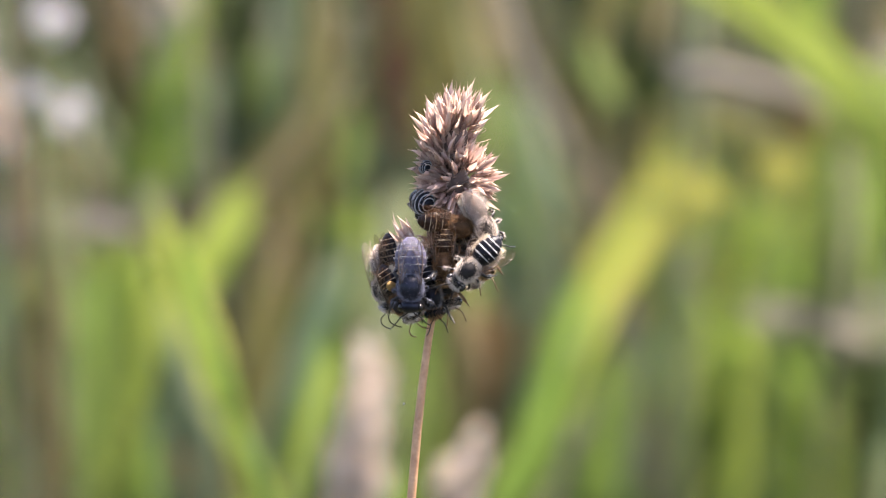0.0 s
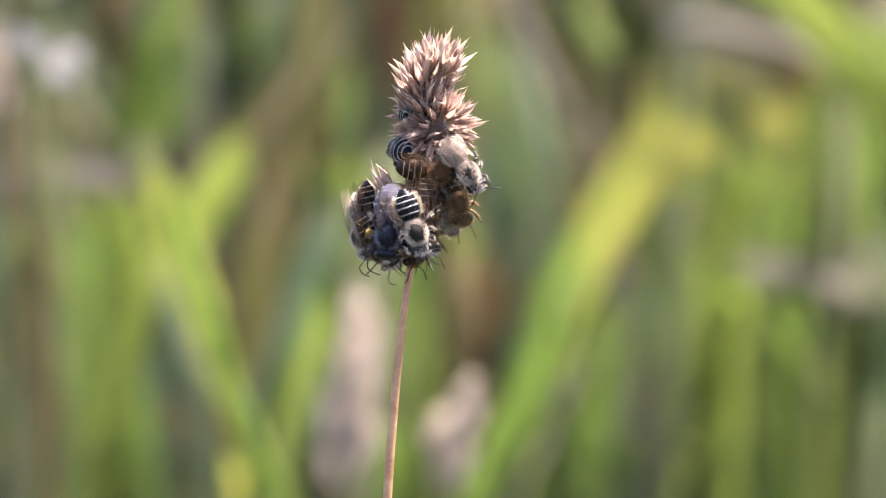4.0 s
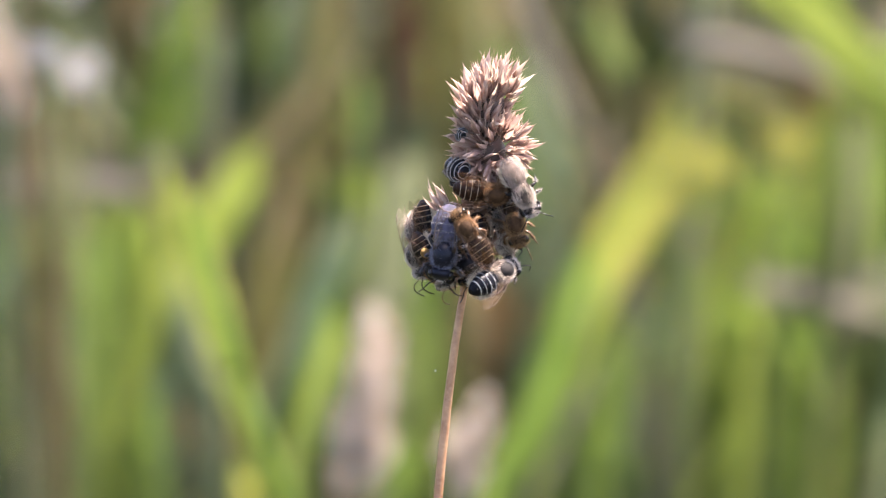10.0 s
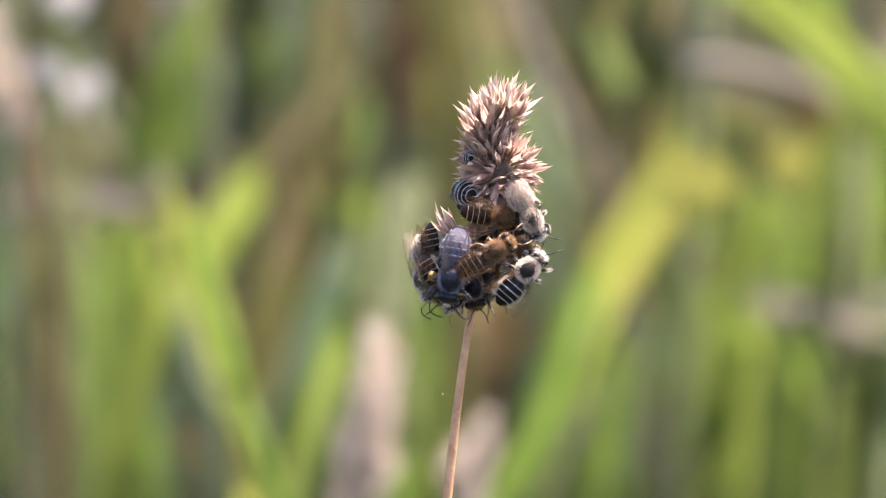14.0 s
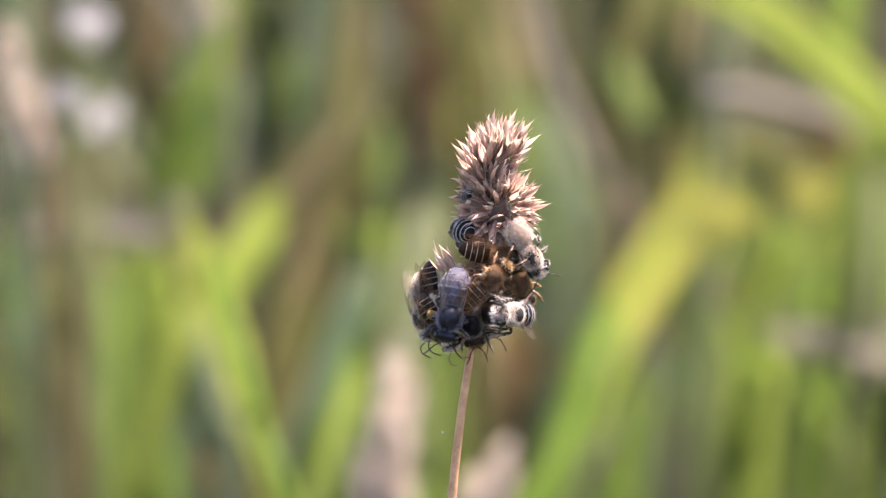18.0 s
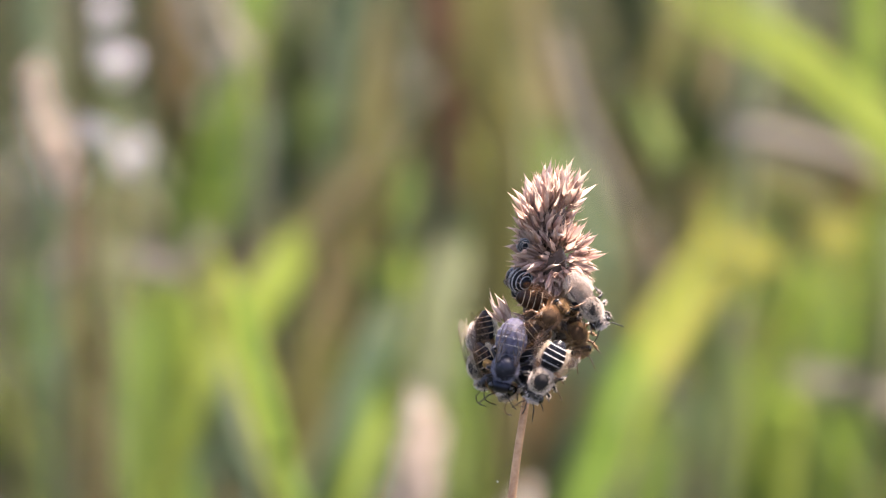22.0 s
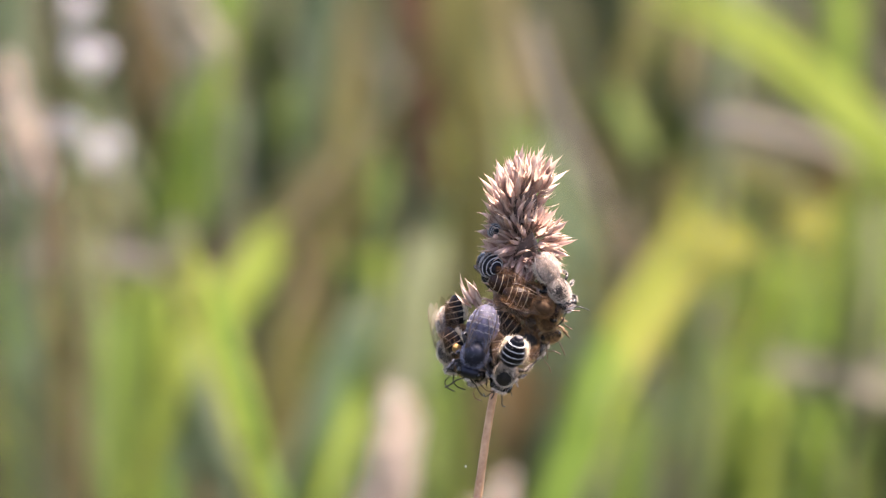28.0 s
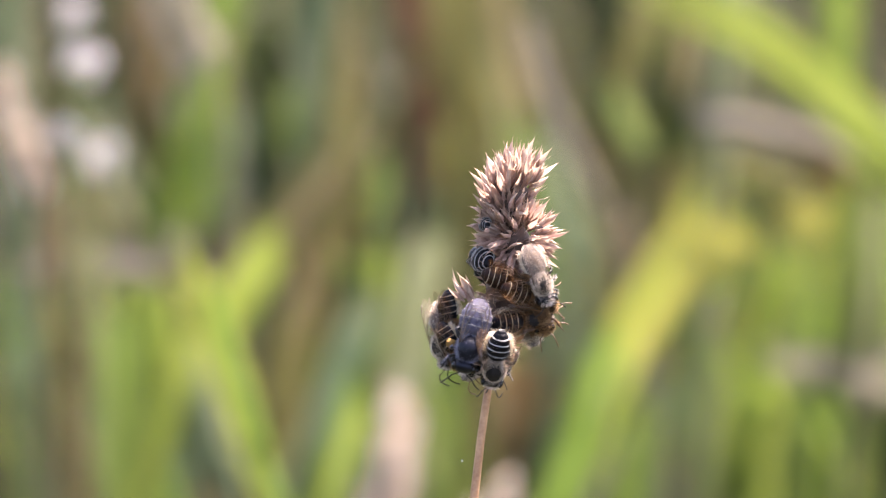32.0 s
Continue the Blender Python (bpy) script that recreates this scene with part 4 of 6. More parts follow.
def umbel(material, radius, place, label):
    """A flower head of many small florets on a stem."""
    ob = tagged(new("meadow_flower"), label, "flower", "flowers of the meadow")
    place = Vector(place)
    rng = random.Random(int(radius * 100) + int(place.x * 1000))
    r = radius / 1000
    root = Vector((place.x + rng.uniform(-0.04, 0.04), place.y + 0.03, -0.02))
    bm = bmesh.new()
    tube(bm, [place, place.lerp(root, 0.4) + Vector((0.006, 0, 0)), root], [0.0005, 0.0007, 0.0010], 8)
    for k in range(9):
        a = k * 0.7
        tube(bm, [place - Vector((0, 0, r * 1.2)), place + Vector((math.cos(a) * r * 0.8, math.sin(a) * r * 0.8, rng.uniform(-0.3, 0.3) * r))], [0.0004, 0.0003], 5)
    part("stem", mesh_of("stem", bm, "leaf_green", 1.0), ob)
    bm = bmesh.new()
    for k in range(70):
        a, f = rng.uniform(0, math.tau), math.sqrt(rng.random())
        c = place + Vector((math.cos(a) * r * f, math.sin(a) * r * f, rng.gauss(0, 0.42) * r))
        for j in range(5):
            b = j * 1.2566 + a
            d = Vector((math.cos(b), rng.uniform(-0.6, 0.6), math.sin(b))) * r * 0.17
            s = d.cross(Vector((0, 1, 0.2))).normalized() * r * 0.06
            q = [bm.verts.new(v) for v in (c, c + d * 0.6 + s, c + d, c + d * 0.6 - s)]
            bm.faces.new(q)
    tagged(part("blossom", mesh_of("blossom", bm, material, 1.0, False), ob), kind="stuff")
    return ob


blade("straw_brown", 7.4, [(-0.130, 0.620, 0.561), (-0.130, 0.624, 0.534), (-0.126, 0.628, 0.500), (-0.125, 0.632, 0.459), (-0.124, 0.636, 0.429), (-0.121, 0.642, 0.214), (-0.119, 0.646, -0.010)], "dry brown grass leaf standing in the meadow")
blade("leaf_green", 12.4, [(-0.166, 0.800, 0.502), (-0.160, 0.804, 0.469), (-0.157, 0.808, 0.433), (-0.154, 0.812, 0.387), (-0.149, 0.818, 0.193), (-0.146, 0.822, -0.010)], "green grass blade standing in the meadow")
plume("plume_pale", 10.1, (-0.146, 0.600, 0.590), (-0.135, 0.606, 0.553), "pale pinkish dry grass seed plume")
blade("straw", 6.2, [(-0.128, 0.660, 0.549), (-0.128, 0.664, 0.521), (-0.129, 0.668, 0.488), (-0.130, 0.672, 0.447), (-0.132, 0.678, 0.224), (-0.133, 0.682, -0.010)], "dry straw-coloured grass leaf standing in the meadow")
umbel("petal_white", 6.6, (-0.120, 0.600, 0.596), "white meadow flower head on a thin stem")
umbel("petal_white", 5.2, (-0.126, 0.600, 0.573), "white meadow flower head on a thin stem")
umbel("petal_white", 5.6, (-0.117, 0.610, 0.564), "white meadow flower head on a thin stem")
umbel("petal_white", 4.5, (-0.113, 0.605, 0.569), "white meadow flower head on a thin stem")
umbel("petal_white", 4.8, (-0.123, 0.600, 0.611), "white meadow flower head on a thin stem")
# leaf_dark blades paint the shaded gaps of the meadow as dark leaves
blade("leaf_dark", 11.5, [(-0.138, 1.100, 0.578), (-0.138, 1.104, 0.540), (-0.139, 1.108, 0.512), (-0.144, 1.112, 0.480), (-0.158, 1.118, 0.240), (-0.165, 1.122, -0.010)], "grass leaf coloured dark green to stand for a shaded gap")
blade("leaf_fresh", 14.7, [(-0.099, 0.920, 0.592), (-0.105, 0.924, 0.558), (-0.113, 0.928, 0.530), (-0.121, 0.932, 0.503), (-0.125, 0.936, 0.461), (-0.132, 0.942, 0.230), (-0.137, 0.946, -0.010)], "fresh green grass blade standing in the meadow")
blade("straw_pale", 14.3, [(-0.115, 0.800, 0.616), (-0.108, 0.804, 0.593), (-0.099, 0.808, 0.575), (-0.094, 0.812, 0.560), (-0.068, 0.818, 0.280), (-0.053, 0.822, -0.010)], "pale dry grass leaf bent across the meadow")
blade("leaf_dark", 18.2, [(-0.089, 1.160, 0.574), (-0.091, 1.164, 0.534), (-0.090, 1.168, 0.510), (-0.093, 1.172, 0.478), (-0.098, 1.176, 0.445), (-0.112, 1.182, 0.223), (-0.120, 1.186, -0.010)], "grass leaf coloured dark green to stand for a shaded gap")
blade("leaf_teal", 19.9, [(-0.096, 1.080, 0.528), (-0.098, 1.084, 0.497), (-0.103, 1.088, 0.469), (-0.109, 1.092, 0.435), (-0.121, 1.098, 0.217), (-0.128, 1.102, -0.010)], "blue-green grass blade standing in the meadow")
blade("leaf_dark", 9.5, [(-0.105, 1.000, 0.505), (-0.110, 1.004, 0.490), (-0.113, 1.008, 0.473), (-0.124, 1.014, 0.236), (-0.131, 1.018, -0.010)], "grass leaf coloured dark green to stand for a shaded gap")
blade("straw_red", 17.0, [(-0.065, 1.050, 0.585), (-0.063, 1.054, 0.545), (-0.062, 1.058, 0.518), (-0.060, 1.062, 0.490), (-0.052, 1.068, 0.245), (-0.048, 1.072, -0.010)], "reddish dry grass leaf in the meadow")
blade("leaf_olive", 12.4, [(-0.053, 1.080, 0.583), (-0.053, 1.084, 0.543), (-0.052, 1.088, 0.515), (-0.053, 1.092, 0.486), (-0.057, 1.098, 0.243), (-0.060, 1.102, -0.010)], "olive grass leaf fading to straw in the meadow")
blade("straw_dark", 11.8, [(-0.038, 1.000, 0.525), (-0.040, 1.004, 0.511), (-0.042, 1.008, 0.498), (-0.052, 1.014, 0.249), (-0.057, 1.018, -0.010)], "dry grass leaf coloured dark to stand for a shaded patch")
blade("leaf_olive", 15.0, [(-0.039, 0.860, 0.552), (-0.049, 0.864, 0.532), (-0.063, 0.868, 0.514), (-0.079, 0.872, 0.498), (-0.092, 0.876, 0.479), (-0.134, 0.882, 0.240), (-0.159, 0.886, -0.010)], "olive grass leaf fading to straw in the meadow")
blade("leaf_lime", 13.0, [(-0.066, 0.740, 0.526), (-0.075, 0.744, 0.512), (-0.084, 0.748, 0.497), (-0.092, 0.752, 0.481), (-0.104, 0.756, 0.458), (-0.172, 0.762, 0.229), (-0.213, 0.766, -0.010)], "sunlit yellow-green grass blade bending in the meadow")
blade("straw_mist", 14.1, [(-0.153, 0.940, 0.542), (-0.144, 0.944, 0.517), (-0.132, 0.948, 0.496), (-0.120, 0.952, 0.475), (-0.109, 0.956, 0.455), (-0.069, 0.962, 0.227), (-0.045, 0.966, -0.010)], "pale green grass leaf fading to straw")
blade("leaf_fresh", 11.7, [(-0.138, 0.980, 0.508), (-0.128, 0.984, 0.491), (-0.121, 0.988, 0.471), (-0.116, 0.992, 0.447), (-0.103, 0.998, 0.223), (-0.095, 1.002, -0.010)], "fresh green grass blade standing in the meadow")
blade("straw_pale", 11.4, [(-0.161, 0.780, 0.505), (-0.145, 0.784, 0.506), (-0.127, 0.788, 0.505), (-0.111, 0.792, 0.502), (-0.099, 0.796, 0.499), (-0.056, 0.802, 0.250), (-0.029, 0.806, -0.010)], "pale dry grass leaf bent across the meadow")
blade("straw_brown", 8.0, [(-0.115, 0.900, 0.491), (-0.108, 0.904, 0.483), (-0.099, 0.908, 0.478), (-0.058, 0.914, 0.239), (-0.034, 0.918, -0.010)], "dry brown grass leaf standing in the meadow")
blade("straw_dark", 11.8, [(-0.158, 1.000, 0.512), (-0.154, 1.004, 0.493), (-0.149, 1.008, 0.470), (-0.145, 1.012, 0.453), (-0.133, 1.018, 0.226), (-0.126, 1.022, -0.010)], "dry grass leaf coloured dark to stand for a shaded patch")
blade("leaf_olive", 14.3, [(-0.179, 1.000, 0.459), (-0.177, 1.004, 0.434), (-0.174, 1.008, 0.404), (-0.168, 1.014, 0.202), (-0.164, 1.018, -0.010)], "olive grass leaf fading to straw in the meadow")
blade("leaf_fresh", 17.0, [(-0.124, 0.840, 0.494), (-0.119, 0.844, 0.471), (-0.118, 0.848, 0.445), (-0.118, 0.852, 0.413), (-0.118, 0.856, 0.376), (-0.117, 0.862, 0.188), (-0.116, 0.866, -0.010)], "fresh green grass blade standing in the meadow")
blade("leaf_green", 13.3, [(-0.118, 0.900, 0.476), (-0.115, 0.904, 0.452), (-0.114, 0.908, 0.424), (-0.113, 0.912, 0.396), (-0.112, 0.916, 0.362), (-0.111, 0.922, 0.181), (-0.111, 0.926, -0.010)], "green grass blade standing in the meadow")
blade("leaf_green", 11.6, [(-0.134, 0.800, 0.489), (-0.132, 0.804, 0.470), (-0.131, 0.808, 0.452), (-0.130, 0.812, 0.426), (-0.129, 0.816, 0.386), (-0.127, 0.822, 0.193), (-0.125, 0.826, -0.010)], "green grass blade standing in the meadow")
blade("leaf_green", 12.7, [(-0.110, 0.820, 0.433), (-0.109, 0.824, 0.415), (-0.108, 0.828, 0.396), (-0.107, 0.832, 0.380), (-0.103, 0.838, 0.190), (-0.100, 0.842, -0.010)], "green grass blade standing in the meadow")
blade("leaf_lime", 11.7, [(-0.080, 0.520, 0.548), (-0.075, 0.524, 0.527), (-0.069, 0.528, 0.508), (-0.064, 0.532, 0.491), (-0.057, 0.536, 0.470), (0.037, 0.542, 0.235), (0.093, 0.546, -0.010)], "sunlit yellow-green grass blade bending in the meadow")
blade("leaf_teal", 6.3, [(-0.087, 0.600, 0.502), (-0.083, 0.604, 0.485), (-0.078, 0.608, 0.466), (-0.074, 0.612, 0.446), (-0.058, 0.618, 0.223), (-0.049, 0.622, -0.010)], "blue-green grass blade standing in the meadow")
blade("straw_brown", 9.3, [(-0.084, 0.660, 0.465), (-0.079, 0.664, 0.449), (-0.076, 0.668, 0.433), (-0.076, 0.672, 0.416), (-0.073, 0.678, 0.208), (-0.072, 0.682, -0.010)], "dry brown grass leaf standing in the meadow")
blade("leaf_olive", 14.5, [(-0.060, 0.800, 0.496), (-0.065, 0.804, 0.470), (-0.069, 0.808, 0.444), (-0.074, 0.812, 0.417), (-0.076, 0.816, 0.386), (-0.081, 0.822, 0.193), (-0.084, 0.826, -0.010)], "olive grass leaf fading to straw in the meadow")
blade("straw", 10.6, [(-0.057, 0.840, 0.509), (-0.058, 0.844, 0.485), (-0.063, 0.848, 0.462), (-0.068, 0.852, 0.431), (-0.082, 0.858, 0.215), (-0.090, 0.862, -0.010)], "dry straw-coloured grass leaf standing in the meadow")
blade("straw_red", 8.7, [(-0.058, 0.950, 0.500), (-0.063, 0.954, 0.484), (-0.070, 0.958, 0.467), (-0.099, 0.964, 0.233), (-0.116, 0.968, -0.010)], "reddish dry grass leaf in the meadow")
blade("leaf_teal", 14.0, [(-0.034, 0.720, 0.505), (-0.041, 0.724, 0.484), (-0.049, 0.728, 0.462), (-0.057, 0.732, 0.439), (-0.063, 0.736, 0.411), (-0.077, 0.742, 0.206), (-0.086, 0.746, -0.010)], "blue-green grass blade standing in the meadow")
blade("leaf_dark", 4.5, [(-0.050, 0.660, 0.465), (-0.054, 0.664, 0.447), (-0.057, 0.668, 0.433), (-0.060, 0.672, 0.418), (-0.067, 0.678, 0.209), (-0.072, 0.682, -0.010)], "grass leaf coloured dark green to stand for a shaded gap")
blade("leaf_fresh", 9.7, [(-0.035, 0.620, 0.488), (-0.040, 0.624, 0.469), (-0.046, 0.628, 0.448), (-0.049, 0.632, 0.428), (-0.064, 0.638, 0.214), (-0.072, 0.642, -0.010)], "fresh green grass blade standing in the meadow")
blade("leaf_lime", 7.3, [(-0.064, 0.640, 0.443), (-0.063, 0.644, 0.431), (-0.064, 0.648, 0.420), (-0.068, 0.654, 0.210), (-0.071, 0.658, -0.010)], "sunlit yellow-green grass blade bending in the meadow")
blade("leaf_green", 13.8, [(-0.049, 0.950, 0.480), (-0.052, 0.954, 0.458), (-0.056, 0.958, 0.434), (-0.067, 0.964, 0.217), (-0.074, 0.968, -0.010)], "green grass blade standing in the meadow")
blade("leaf_olive", 14.0, [(-0.018, 1.100, 0.581), (-0.017, 1.104, 0.541), (-0.013, 1.108, 0.510), (-0.012, 1.112, 0.474), (-0.008, 1.118, 0.237), (-0.006, 1.122, -0.010)], "olive grass leaf fading to straw in the meadow")
blade("leaf_teal", 22.8, [(0.004, 1.120, 0.580), (0.005, 1.124, 0.539), (0.007, 1.128, 0.508), (0.010, 1.132, 0.471), (0.017, 1.138, 0.235), (0.020, 1.142, -0.010)], "blue-green grass blade standing in the meadow")
blade("leaf_teal", 13.1, [(-0.022, 1.040, 0.530), (-0.028, 1.044, 0.510), (-0.036, 1.048, 0.490), (-0.042, 1.052, 0.464), (-0.062, 1.058, 0.232), (-0.074, 1.062, -0.010)], "blue-green grass blade standing in the meadow")
blade("leaf_teal", 21.3, [(-0.017, 1.000, 0.508), (-0.019, 1.004, 0.484), (-0.023, 1.008, 0.459), (-0.026, 1.012, 0.434), (-0.037, 1.018, 0.217), (-0.044, 1.022, -0.010)], "blue-green grass blade standing in the meadow")
blade("straw_mist", 15.5, [(-0.015, 0.900, 0.499), (-0.020, 0.904, 0.475), (-0.025, 0.908, 0.454), (-0.028, 0.912, 0.429), (-0.038, 0.918, 0.214), (-0.044, 0.922, -0.010)], "pale green grass leaf fading to straw")
blade("leaf_fresh", 13.9, [(-0.035, 0.960, 0.492), (-0.040, 0.964, 0.471), (-0.042, 0.968, 0.446), (-0.050, 0.974, 0.223), (-0.054, 0.978, -0.010)], "fresh green grass blade standing in the meadow")
plume("plume_pale", 14.7, (-0.018, 0.460, 0.520), (-0.025, 0.466, 0.469), "pale pinkish dry grass seed plume")
plume("plume_pale", 9.3, (-0.021, 0.470, 0.494), (-0.029, 0.476, 0.464), "pale pinkish dry grass seed plume")
blade("straw_mist", 7.6, [(-0.016, 0.700, 0.496), (-0.017, 0.704, 0.480), (-0.020, 0.708, 0.456), (-0.029, 0.714, 0.228), (-0.035, 0.718, -0.010)], "pale green grass leaf fading to straw")
blade("leaf_green", 10.8, [(-0.008, 0.860, 0.472), (-0.009, 0.864, 0.451), (-0.010, 0.868, 0.433), (-0.014, 0.874, 0.216), (-0.016, 0.878, -0.010)], "green grass blade standing in the meadow")
blade("leaf_green", 12.5, [(-0.007, 0.800, 0.454), (-0.009, 0.804, 0.432), (-0.011, 0.808, 0.410), (-0.014, 0.812, 0.388), (-0.020, 0.818, 0.194), (-0.023, 0.822, -0.010)], "green grass blade standing in the meadow")
blade("leaf_fresh", 9.6, [(-0.014, 0.700, 0.434), (-0.016, 0.704, 0.419), (-0.017, 0.708, 0.408), (-0.024, 0.714, 0.204), (-0.029, 0.718, -0.010)], "fresh green grass blade standing in the meadow")
blade("leaf_olive", 11.1, [(0.008, 0.740, 0.492), (0.009, 0.744, 0.477), (0.011, 0.748, 0.462), (0.010, 0.752, 0.443), (0.007, 0.758, 0.221), (0.005, 0.762, -0.010)], "olive grass leaf fading to straw in the meadow")
blade("straw_brown", 7.3, [(0.018, 0.700, 0.491), (0.017, 0.704, 0.472), (0.014, 0.708, 0.456), (0.012, 0.712, 0.435), (0.006, 0.718, 0.218), (0.002, 0.722, -0.010)], "dry brown grass leaf standing in the meadow")
blade("straw_dark", 6.8, [(0.027, 0.760, 0.470), (0.024, 0.764, 0.453), (0.022, 0.768, 0.436), (0.014, 0.774, 0.218), (0.009, 0.778, -0.010)], "dry grass leaf coloured dark to stand for a shaded patch")
plume("plume_pale", 10.3, (0.008, 0.500, 0.485), (0.004, 0.506, 0.458), "pale pinkish dry grass seed plume")
blade("leaf_green", 16.5, [(-0.003, 0.980, 0.464), (-0.004, 0.984, 0.441), (-0.002, 0.988, 0.419), (0.002, 0.994, 0.209), (0.005, 0.998, -0.010)], "green grass blade standing in the meadow")
blade("straw_grey", 12.2, [(0.020, 0.840, 0.592), (0.030, 0.844, 0.567), (0.043, 0.848, 0.542), (0.053, 0.852, 0.520), (0.062, 0.856, 0.501), (0.101, 0.862, 0.251), (0.125, 0.866, -0.010)], "grey dry grass leaf leaning over")
blade("straw_mist", 11.5, [(0.029, 0.900, 0.526), (0.042, 0.904, 0.507), (0.054, 0.908, 0.489), (0.065, 0.912, 0.470), (0.106, 0.918, 0.235), (0.131, 0.922, -0.010)], "pale green grass leaf fading to straw")
blade("straw", 9.9, [(0.051, 0.920, 0.514), (0.061, 0.924, 0.493), (0.071, 0.928, 0.475), (0.077, 0.932, 0.456), (0.102, 0.938, 0.228), (0.117, 0.942, -0.010)], "dry straw-coloured grass leaf standing in the meadow")
blade("leaf_fresh", 14.0, [(0.020, 0.980, 0.539), (0.028, 0.984, 0.515), (0.034, 0.988, 0.489), (0.041, 0.992, 0.462), (0.049, 0.996, 0.437), (0.072, 1.002, 0.219), (0.086, 1.006, -0.010)], "fresh green grass blade standing in the meadow")
blade("leaf_green", 12.0, [(0.042, 1.020, 0.479), (0.046, 1.024, 0.459), (0.047, 1.028, 0.439), (0.053, 1.034, 0.219), (0.057, 1.038, -0.010)], "green grass blade standing in the meadow")
blade("leaf_dark", 14.2, [(0.060, 1.120, 0.560), (0.067, 1.124, 0.534), (0.073, 1.128, 0.516), (0.078, 1.132, 0.495), (0.101, 1.138, 0.247), (0.115, 1.142, -0.010)], "grass leaf coloured dark green to stand for a shaded gap")
blade("leaf_dark", 16.1, [(0.084, 1.100, 0.572), (0.088, 1.104, 0.541), (0.091, 1.108, 0.518), (0.086, 1.112, 0.492), (0.072, 1.118, 0.246), (0.063, 1.122, -0.010)], "grass leaf coloured dark green to stand for a shaded gap")
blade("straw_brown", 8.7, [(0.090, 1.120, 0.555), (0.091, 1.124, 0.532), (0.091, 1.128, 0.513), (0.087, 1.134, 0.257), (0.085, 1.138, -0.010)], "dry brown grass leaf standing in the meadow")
blade("straw_dark", 12.2, [(0.153, 1.050, 0.525), (0.153, 1.054, 0.510), (0.153, 1.058, 0.492), (0.151, 1.064, 0.246), (0.149, 1.068, -0.010)], "dry grass leaf coloured dark to stand for a shaded patch")
blade("leaf_dark", 11.5, [(0.167, 1.080, 0.517), (0.167, 1.084, 0.496), (0.171, 1.088, 0.478), (0.185, 1.094, 0.239), (0.193, 1.098, -0.010)], "grass leaf coloured dark green to stand for a shaded gap")
blade("leaf_olive", 16.6, [(0.099, 1.000, 0.526), (0.116, 1.004, 0.516), (0.133, 1.008, 0.508), (0.146, 1.012, 0.488), (0.189, 1.018, 0.244), (0.214, 1.022, -0.010)], "olive grass leaf fading to straw in the meadow")
blade("leaf_olive", 19.9, [(0.094, 1.080, 0.514), (0.095, 1.084, 0.493), (0.093, 1.088, 0.467), (0.087, 1.094, 0.234), (0.084, 1.098, -0.010)], "olive grass leaf fading to straw in the meadow")
blade("straw_pale", 12.1, [(0.082, 0.820, 0.554), (0.097, 0.824, 0.554), (0.114, 0.828, 0.550), (0.132, 0.832, 0.545), (0.151, 0.836, 0.537), (0.180, 0.840, 0.521), (0.225, 0.846, 0.261), (0.253, 0.850, -0.010)], "pale dry grass leaf bent across the meadow")
blade("leaf_lime", 14.4, [(0.057, 0.780, 0.615), (0.083, 0.784, 0.601), (0.104, 0.788, 0.590), (0.123, 0.792, 0.576), (0.138, 0.796, 0.564), (0.153, 0.800, 0.550), (0.171, 0.804, 0.530), (0.217, 0.810, 0.265), (0.245, 0.814, -0.010)], "sunlit yellow-green grass blade bending in the meadow")
blade("leaf_fresh", 13.9, [(0.111, 0.840, 0.576), (0.132, 0.844, 0.563), (0.152, 0.848, 0.541), (0.168, 0.852, 0.526), (0.182, 0.856, 0.510), (0.227, 0.862, 0.255), (0.254, 0.866, -0.010)], "fresh green grass blade standing in the meadow")
blade("leaf_olive", 20.1, [(0.198, 1.100, 0.558), (0.203, 1.104, 0.537), (0.208, 1.108, 0.516), (0.229, 1.114, 0.258), (0.241, 1.118, -0.010)], "olive grass leaf fading to straw in the meadow")
blade("straw_pale", 8.8, [(0.169, 0.900, 0.558), (0.176, 0.904, 0.548), (0.184, 0.908, 0.535), (0.219, 0.914, 0.267), (0.240, 0.918, -0.010)], "pale dry grass leaf bent across the meadow")
umbel("petal_yellow", 13.2, (0.084, 0.760, 0.521), "yellow meadow flower head on a thin stem")
umbel("petal_yellow", 11.0, (0.080, 0.780, 0.505), "yellow meadow flower head on a thin stem")
umbel("petal_yellow", 9.8, (0.116, 0.740, 0.530), "yellow meadow flower head on a thin stem")
umbel("petal_yellow", 8.1, (0.096, 0.780, 0.515), "yellow meadow flower head on a thin stem")
blade("leaf_lime", 18.2, [(0.101, 0.940, 0.519), (0.096, 0.944, 0.500), (0.089, 0.948, 0.481), (0.081, 0.952, 0.459), (0.049, 0.958, 0.230), (0.029, 0.962, -0.010)], "sunlit yellow-green grass blade bending in the meadow")
blade("leaf_fresh", 16.6, [(0.123, 1.000, 0.495), (0.119, 1.004, 0.475), (0.115, 1.008, 0.455), (0.113, 1.012, 0.430), (0.108, 1.018, 0.215), (0.105, 1.022, -0.010)], "fresh green grass blade standing in the meadow")
blade("leaf_fresh", 16.6, [(0.147, 1.000, 0.488), (0.143, 1.004, 0.468), (0.139, 1.008, 0.448), (0.123, 1.014, 0.224), (0.114, 1.018, -0.010)], "fresh green grass blade standing in the meadow")
blade("straw_red", 11.9, [(0.126, 1.000, 0.464), (0.120, 1.004, 0.451), (0.113, 1.008, 0.438), (0.087, 1.014, 0.219), (0.072, 1.018, -0.010)], "reddish dry grass leaf in the meadow")
